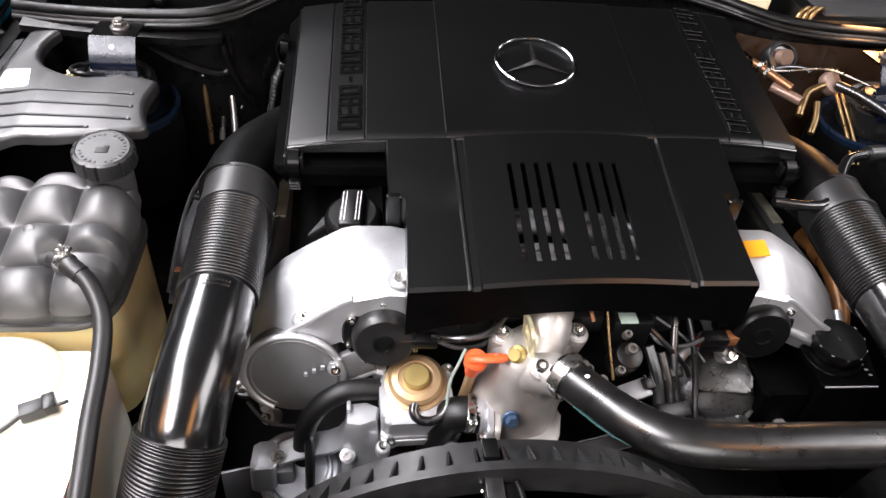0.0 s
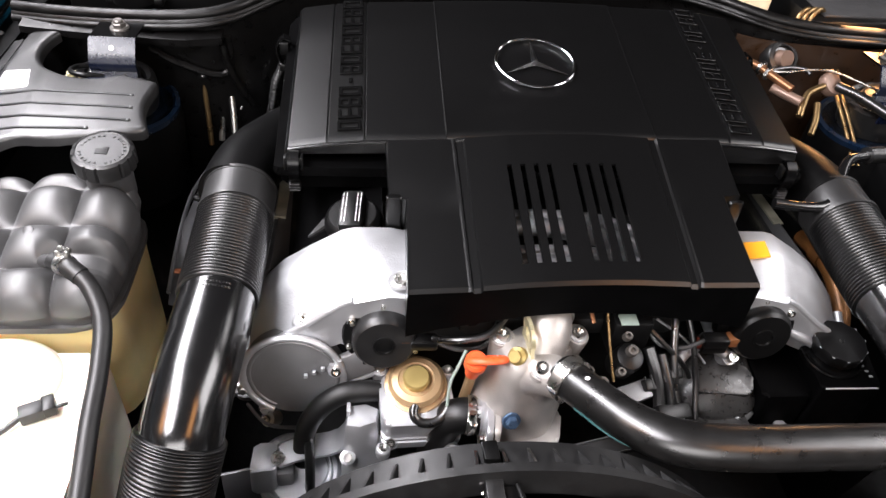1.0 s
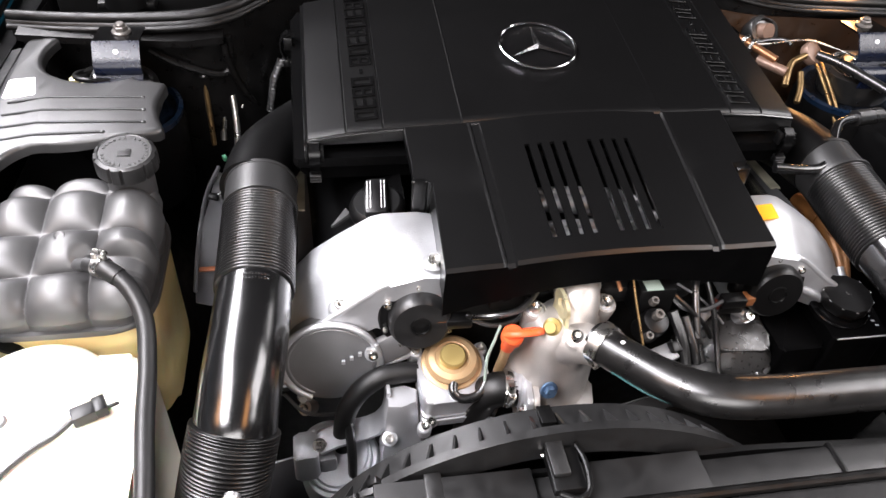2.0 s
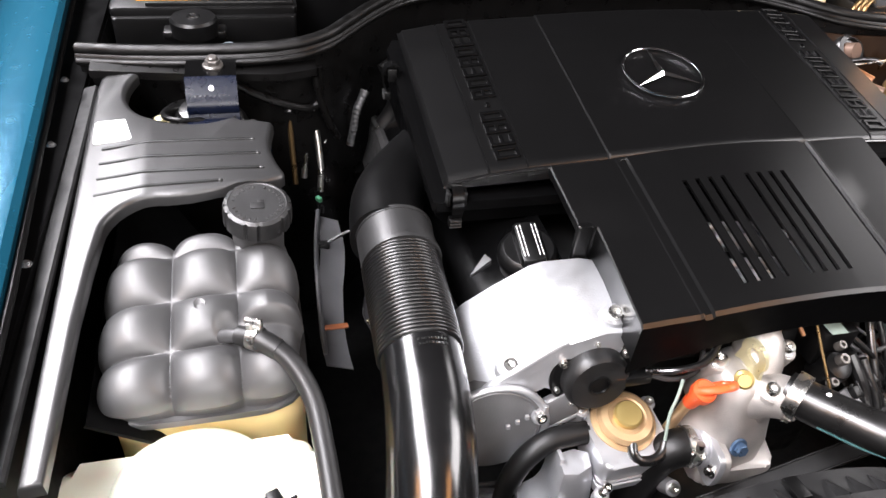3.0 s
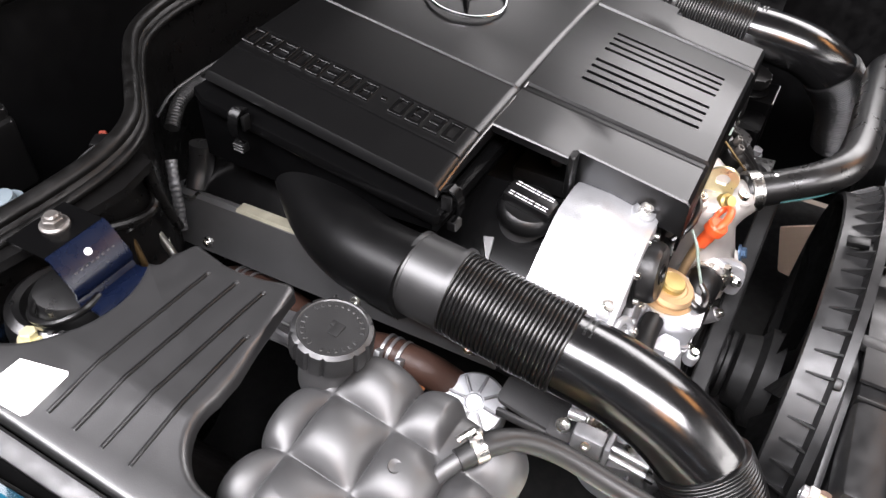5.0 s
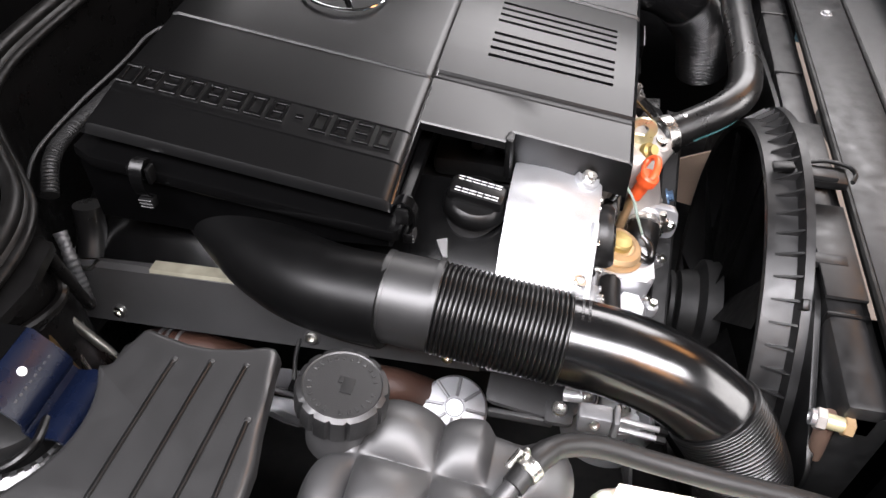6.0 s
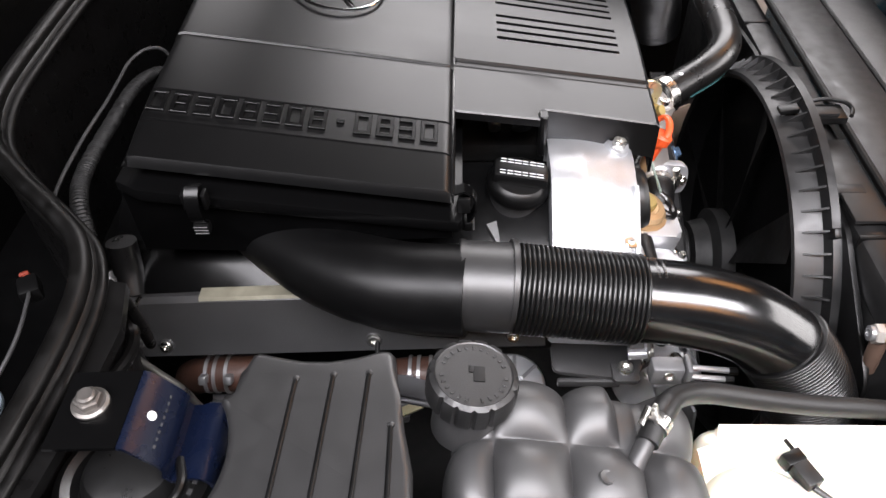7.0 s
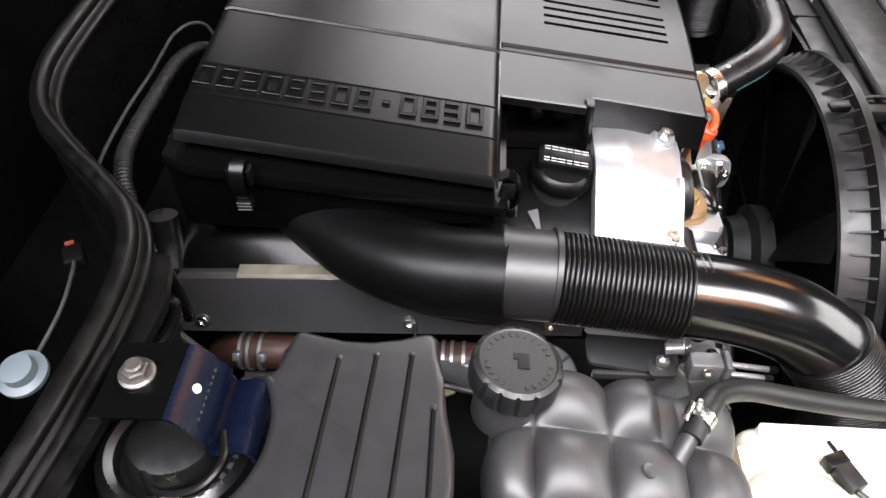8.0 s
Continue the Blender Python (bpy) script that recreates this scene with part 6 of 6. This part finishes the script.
# warm light on these fuel pipes is put into their brown metal colours
for pts, r, mt, lb in (([(0.405, 0.27, 0.865), (0.4308, 0.2562, 0.872), (0.4908, 0.2494, 0.881), (0.53, 0.235, 0.876), (0.5596, 0.2165, 0.870), (0.578, 0.218, 0.862)], 0.0018, STEEL, "thin steel wire arching over the fuel lines"),
                       ([(0.380, 0.300, 0.868), (0.397, 0.279, 0.868), (0.4337, 0.2242, 0.858)], 0.0068, COPPERM, "warm lit metal fuel pipe"),
                       ([(0.412, 0.245, 0.85), (0.4227, 0.2347, 0.848), (0.4461, 0.2061, 0.846)], 0.0080, PINKM, "dull pink fuel pipe"),
                       ([(0.442, 0.190, 0.83), (0.4502, 0.2053, 0.842), (0.462, 0.222, 0.853), (0.4755, 0.2275, 0.858), (0.49, 0.232, 0.862)], 0.0055, LINES, "bent pipe of warm lit metal"),
                       ([(0.46, 0.17, 0.81), (0.472, 0.19, 0.825), (0.480, 0.215, 0.84)], 0.0050, LINES, "short bare metal fuel pipe"),
                       ([(0.560, 0.40, 0.86), (0.553, 0.374, 0.852), (0.553, 0.324, 0.850), (0.545, 0.29, 0.838), (0.532, 0.234, 0.828), (0.54, 0.20, 0.80), (0.55, 0.16, 0.76)], 0.0030, LINES, "amber lit metal line"),
                       ([(0.570, 0.40, 0.86), (0.563, 0.374, 0.852), (0.563, 0.324, 0.850), (0.555, 0.29, 0.838), (0.542, 0.234, 0.828), (0.550, 0.20, 0.80), (0.56, 0.16, 0.76)], 0.0030, LINES, "amber lit metal line"),
                       ([(0.43, 0.30, 0.85), (0.455, 0.29, 0.862), (0.475, 0.275, 0.868), (0.48, 0.262, 0.866)], 0.0040, RUBBER, "small black rubber fuel hose")):
    solid("fuel_line", tube(B(), pts, r, 12, 6), mt, lb, "fuel line", "fuel lines")
for p, d in (((0.4, 0.2745, 0.868), (0.5, -0.8, -0.13)), ((0.408, 0.263, 0.8655), (0.5, -0.8, -0.13))):
    solid("line_fitting", lathe(B(), [(0.0105, -0.003), (0.0115, -0.002), (0.0115, 0.002), (0.0105, 0.003), (0.007, 0.0032)], 6 if p[0] > 0.405 else 24, aim(p, d)), STEEL, "small steel collar on a fuel pipe", "fitting", "pipe fittings")
solid("round_boot", lathe(B(), [(0.028, -0.02), (0.030, 0.0), (0.027, 0.006), (0.020, 0.008), (0.018, 0.002), (0, 0.002)], 32, aim((0.455, 0.318, 0.865), (0.1, -0.7, 0.6))), RUBBER, "round black rubber boot on the firewall", "rubber boot")
solid("heater_stub", tube(B(), [(0.449, 0.325, 0.862), (0.456, 0.302, 0.872)], 0.014, 20, 1), PINKM, "pale brown pipe stub in the boot", "pipe")
cc = thing("cable_end", "black sleeved cable end with steel ferrule", "cable")
part("ferrule", tube(B(), [(0.575, 0.225, 0.858), (0.59, 0.21, 0.855)], 0.007, 14, 1), STEEL, cc)
part("sleeve", tube(B(), [(0.59, 0.21, 0.855), (0.62, 0.17, 0.845), (0.65, 0.10, 0.83)], 0.013, 16, 6), RUBBER, cc)
bm = B()
sheet(bm, span(0.385, 0.745, 12), span(0.60, 0.888, 8), lambda u, v: (u, (0.378 - 0.32 * (u - 0.385) if u < 0.50 else 0.341) - 0.022 + 0.006 * math.sin(40 * u) * math.sin(30 * v), v), 0.003)
solid("wall_firewall_right", bm, WARMWALL, "firewall panel beside the fuel lines, warm light put into its brown", "firewall", kind="structure")
solid("wall_bay_side", rbox(B(), (0.66, 0.1, 0.74), (0.16, 0.42, 0.10), 0.02), BAYPAINT, "black painted side ledge of the bay", "ledge", kind="structure")
# added sheet for the floor in the gap, its brightness put into the tan
ag = thing("floor_glimpse", "tan sheet standing in for the lit floor behind the fan", "panel")
bm = B()
prism(bm, rounded([(-0.345, 0.570), (-0.412, 0.603), (-0.410, 0.475), (-0.37, 0.482)], 0.004), 0.0, 0.004, 0.0, Matrix(((0, 0, 1, 0.22), (1, 0, 0, 0), (0, 1, 0, 0), (0, 0, 0, 1))))
part("sheet", bm, TAN, ag)

hs = thing("exhaust_pipe", "brown exhaust pipe below the far intake hose, orange light in its colour", "pipe")
part("pipe", tube(B(), [(0.402, 0.01, 0.735), (0.405, -0.045, 0.742), (0.405, -0.095, 0.732), (0.403, -0.135, 0.70), (0.400, -0.160, 0.64)], 0.0125, 20, 8), WARMPIPE, hs)
part("end_band", tube(B(), [(0.4035, -0.028, 0.7405), (0.405, -0.050, 0.742)], 0.0145, 24, 1), WARMPIPE, hs)
part("bolt", hex_bolt(B(), (0.400, -0.085, 0.750), (-0.3, -0.2, 1), 0.006, 0.007), WARMPIPE, hs)
# added black sheet, standing in for the darkness beside the radiator
pw = thing("dark_gap_panel", "added black sheet that fills the dark gap beside the radiator", "panel")
part("sheet", rbox(B(), (-0.575, -0.512, 0.55), (0.34, 0.008, 0.46), 0.002), BAYPAINT, pw)

# added black sheet; bright floor would show below the radiator without it
tray = thing("dark_gap_tray", "added black sheet that fills the dark gap under the radiator", "tray")
part("sheet", rbox(B(), (-0.20, -0.66, 0.47), (0.42, 0.30, 0.008), 0.003), BAYPAINT, tray)

# ---- tank outlet, clamps and plug ----
part("outlet_nozzle", tube(B(), [(-0.590, -0.143, 0.818), (-0.572, -0.154, 0.829), (-0.553, -0.166, 0.8355)], 0.0072, 16, 4), TANK, tank)
part("mould_stud", lathe(B(), [(0.006, 0), (0.0055, 0.002), (0.003, 0.001), (0, 0.001)], 18, aim((-0.601, -0.121, 0.8425), (0, -0.3, 1))), TANK, tank)
cl = thing("hose_clamp", "bright spring clamp on the coolant tank hose", "hose clamp", "hose clamps")
m = aim((-0.551, -0.1675, 0.836), (0.78, -0.60, 0.12))
part("band", lathe(B(), [(0.0098, -0.005), (0.0118, -0.005), (0.0118, 0.005), (0.0098, 0.005)], 28, m), STEEL, cl)
for d in (-0.004, 0.004):
    part("ear", rbox(B(), m @ Vector((0.003 * (1 if d > 0 else -1), 0.013, d)), (0.004, 0.008, 0.005), 0.001, m.to_3x3().to_4x4()), STEEL, cl)
part("cross_pin", tube(B(), [(-0.559, -0.152, 0.846), (-0.545, -0.160, 0.849)], 0.0028, 10, 1), STEEL, cl)
pg = thing("wire_plug", "grey two pin wire plug lying on the washer tank", "plug")
m = Matrix.Translation((-0.553, -0.302, 0.7655)) @ pose(0, 0, 0, 0, 0, 24)
part("housing", rbox(B(), m @ Vector((-0.006, 0, 0)), (0.022, 0.016, 0.014), 0.0015, m.to_3x3().to_4x4()), SHROUDM, pg)
part("collar", rbox(B(), m @ Vector((0.010, 0.001, 0.001)), (0.012, 0.019, 0.013), 0.0015, m.to_3x3().to_4x4()), BLACK, pg)
part("latch", rbox(B(), m @ Vector((0.020, -0.005, 0.003)), (0.014, 0.003, 0.003), 0.0008, m.to_3x3().to_4x4()), BLACK, pg)
part("lead", tube(B(), [m @ Vector((-0.017, 0, -0.002)), m @ Vector((-0.035, -0.008, -0.004)), m @ Vector((-0.06, -0.014, -0.005)), m @ Vector((-0.09, -0.030, -0.005)), m @ Vector((-0.115, -0.06, -0.005))], 0.0028, 10, 8), GREYPAINT, pg)
for x, y, z in ((-0.633, -0.307, 0.768), (-0.661, -0.302, 0.764)):
    part("stud", lathe(B(), [(0.0060, -0.008), (0.0065, 0.003), (0.005, 0.005), (0.002, 0.004), (0, 0.004)], 18, Matrix.Translation((x, y, z)) @ pose(0, 0, 0, 15, 0, 0)), ALUPLATE, wash, "dull grey stud")

# ---- nose of the car in front of the radiator ----
ns = thing("nose_panel", "metallic blue painted front header of the car", "nose panel")
bm = B()
prof = [(-0.655, 0.835), (-0.668, 0.842), (-0.70, 0.840), (-0.76, 0.80), (-0.79, 0.72), (-0.80, 0.55), (-0.80, 0.35)]
sheet(bm, span(-0.76, 0.76, 10), list(range(len(prof))), lambda u, v: (u, prof[v][0] + 0.12 * u * u, prof[v][1]), 0.002)
part("skin", bm, BLUE, ns)

ft = thing("brass_fitting", "tarnished brass hex fitting beside the radiator", "fitting")
m = aim((-0.412, -0.431, 0.768), (0.12, 1, 0.05)) @ Matrix.Scale(0.85, 4)
part("body", lathe(B(), [(0.0085, -0.012), (0.0085, 0.012), (0, 0.012)], 24, m), EYEZINC, ft)
part("nut", prism(B(), arc(0, 0, 0.0125, 0, 300, 5), 0.008, 0.018, 0.001, m, 1), ALUWARM, ft)
part("end_nut", prism(B(), arc(0, 0, 0.0115, 0, 300, 5), -0.020, -0.010, 0.001, m, 1), BRASS, ft)
part("tip", lathe(B(), [(0.009, 0.017), (0.009, 0.023), (0.005, 0.024), (0.004, 0.019), (0, 0.019)], 20, m), ALUDULL, ft)
part("stem", tube(B(), [(-0.405, -0.431, 0.768), (-0.405, -0.433, 0.74), (-0.403, -0.44, 0.70)], 0.008, 16, 4), PINKM, ft, "brown pipe stem")

# ---- small wires and screws round the engine front ----
for pts, r, mt, lb in (([(-0.375, -0.215, 0.655), (-0.352, -0.235, 0.642), (-0.322, -0.240, 0.640), (-0.300, -0.245, 0.650)], 0.0022, GREYPAINT, "thin grey wire below the timing cover"),
                       ([(-0.160, -0.222, 0.778), (-0.135, -0.236, 0.790), (-0.105, -0.236, 0.797), (-0.085, -0.222, 0.806), (-0.075, -0.205, 0.815)], 0.0040, RUBBER, "black sheathed wire under the front cover"),
                       ([(0.075, -0.215, 0.80), (0.100, -0.235, 0.783), (0.128, -0.246, 0.757), (0.142, -0.246, 0.735)], 0.0030, RUBBER, "black sheathed wire under the front cover"),
                       ([(0.085, -0.235, 0.775), (0.095, -0.262, 0.748), (0.098, -0.290, 0.715)], 0.0070, RUBBER, "ribbed black conduit at the engine front"),
                       ([(0.012, -0.205, 0.822), (0.015, -0.218, 0.812), (0.017, -0.226, 0.806)], 0.0024, COPPERM, "short copper coloured pipe stub"),
                       ([(0.100, -0.205, 0.79), (0.130, -0.214, 0.772), (0.152, -0.218, 0.752), (0.168, -0.226, 0.735)], 0.0016, ALUDULL, "thin bare wire near the magnet")):
    solid("engine_wire", tube(B(), pts, r, 10, 6), mt, lb, "wire", "engine front wires")
for p, d in (((-0.352, -0.222, 0.632), (-0.4, -0.6, 0.7)), ((-0.205, -0.282, 0.668), (0, -0.7, 0.7)), ((-0.135, -0.300, 0.672), (0, -0.7, 0.7)), ((0.120, -0.262, 0.706), (0, -0.6, 0.8))):
    s_ = thing("engine_bolt", "small bright steel bolt on the engine front", "bolt", "engine bolts")
    part("boss", lathe(B(), [(0.0095, -0.02), (0.009, 0), (0, 0)], 20, aim(p, d)), ALUDULL, s_)
    part("head", socket_bolt(B(), p, d, 0.0055, 0.007), STEEL, s_)
cn = thing("wire_connector", "black ribbed connectors beside the thermostat", "connector")
part("housing", rbox(B(), (0.092, -0.262, 0.742), (0.034, 0.014, 0.016), 0.003, pose(0, 0, 0, 30, 12, 16)), BLACK, cn)
part("nose", rbox(B(), (0.116, -0.254, 0.750), (0.018, 0.011, 0.012), 0.002, pose(0, 0, 0, 30, 12, 16)), BLACK, cn)
for k in range(4):
    part("rib", rbox(B(), (0.080 + 0.007 * k, -0.2655 + 0.002 * k, 0.750 + 0.0015 * k), (0.002, 0.014, 0.003), 0.0005, pose(0, 0, 0, 30, 12, 16)), SHROUDM, cn)
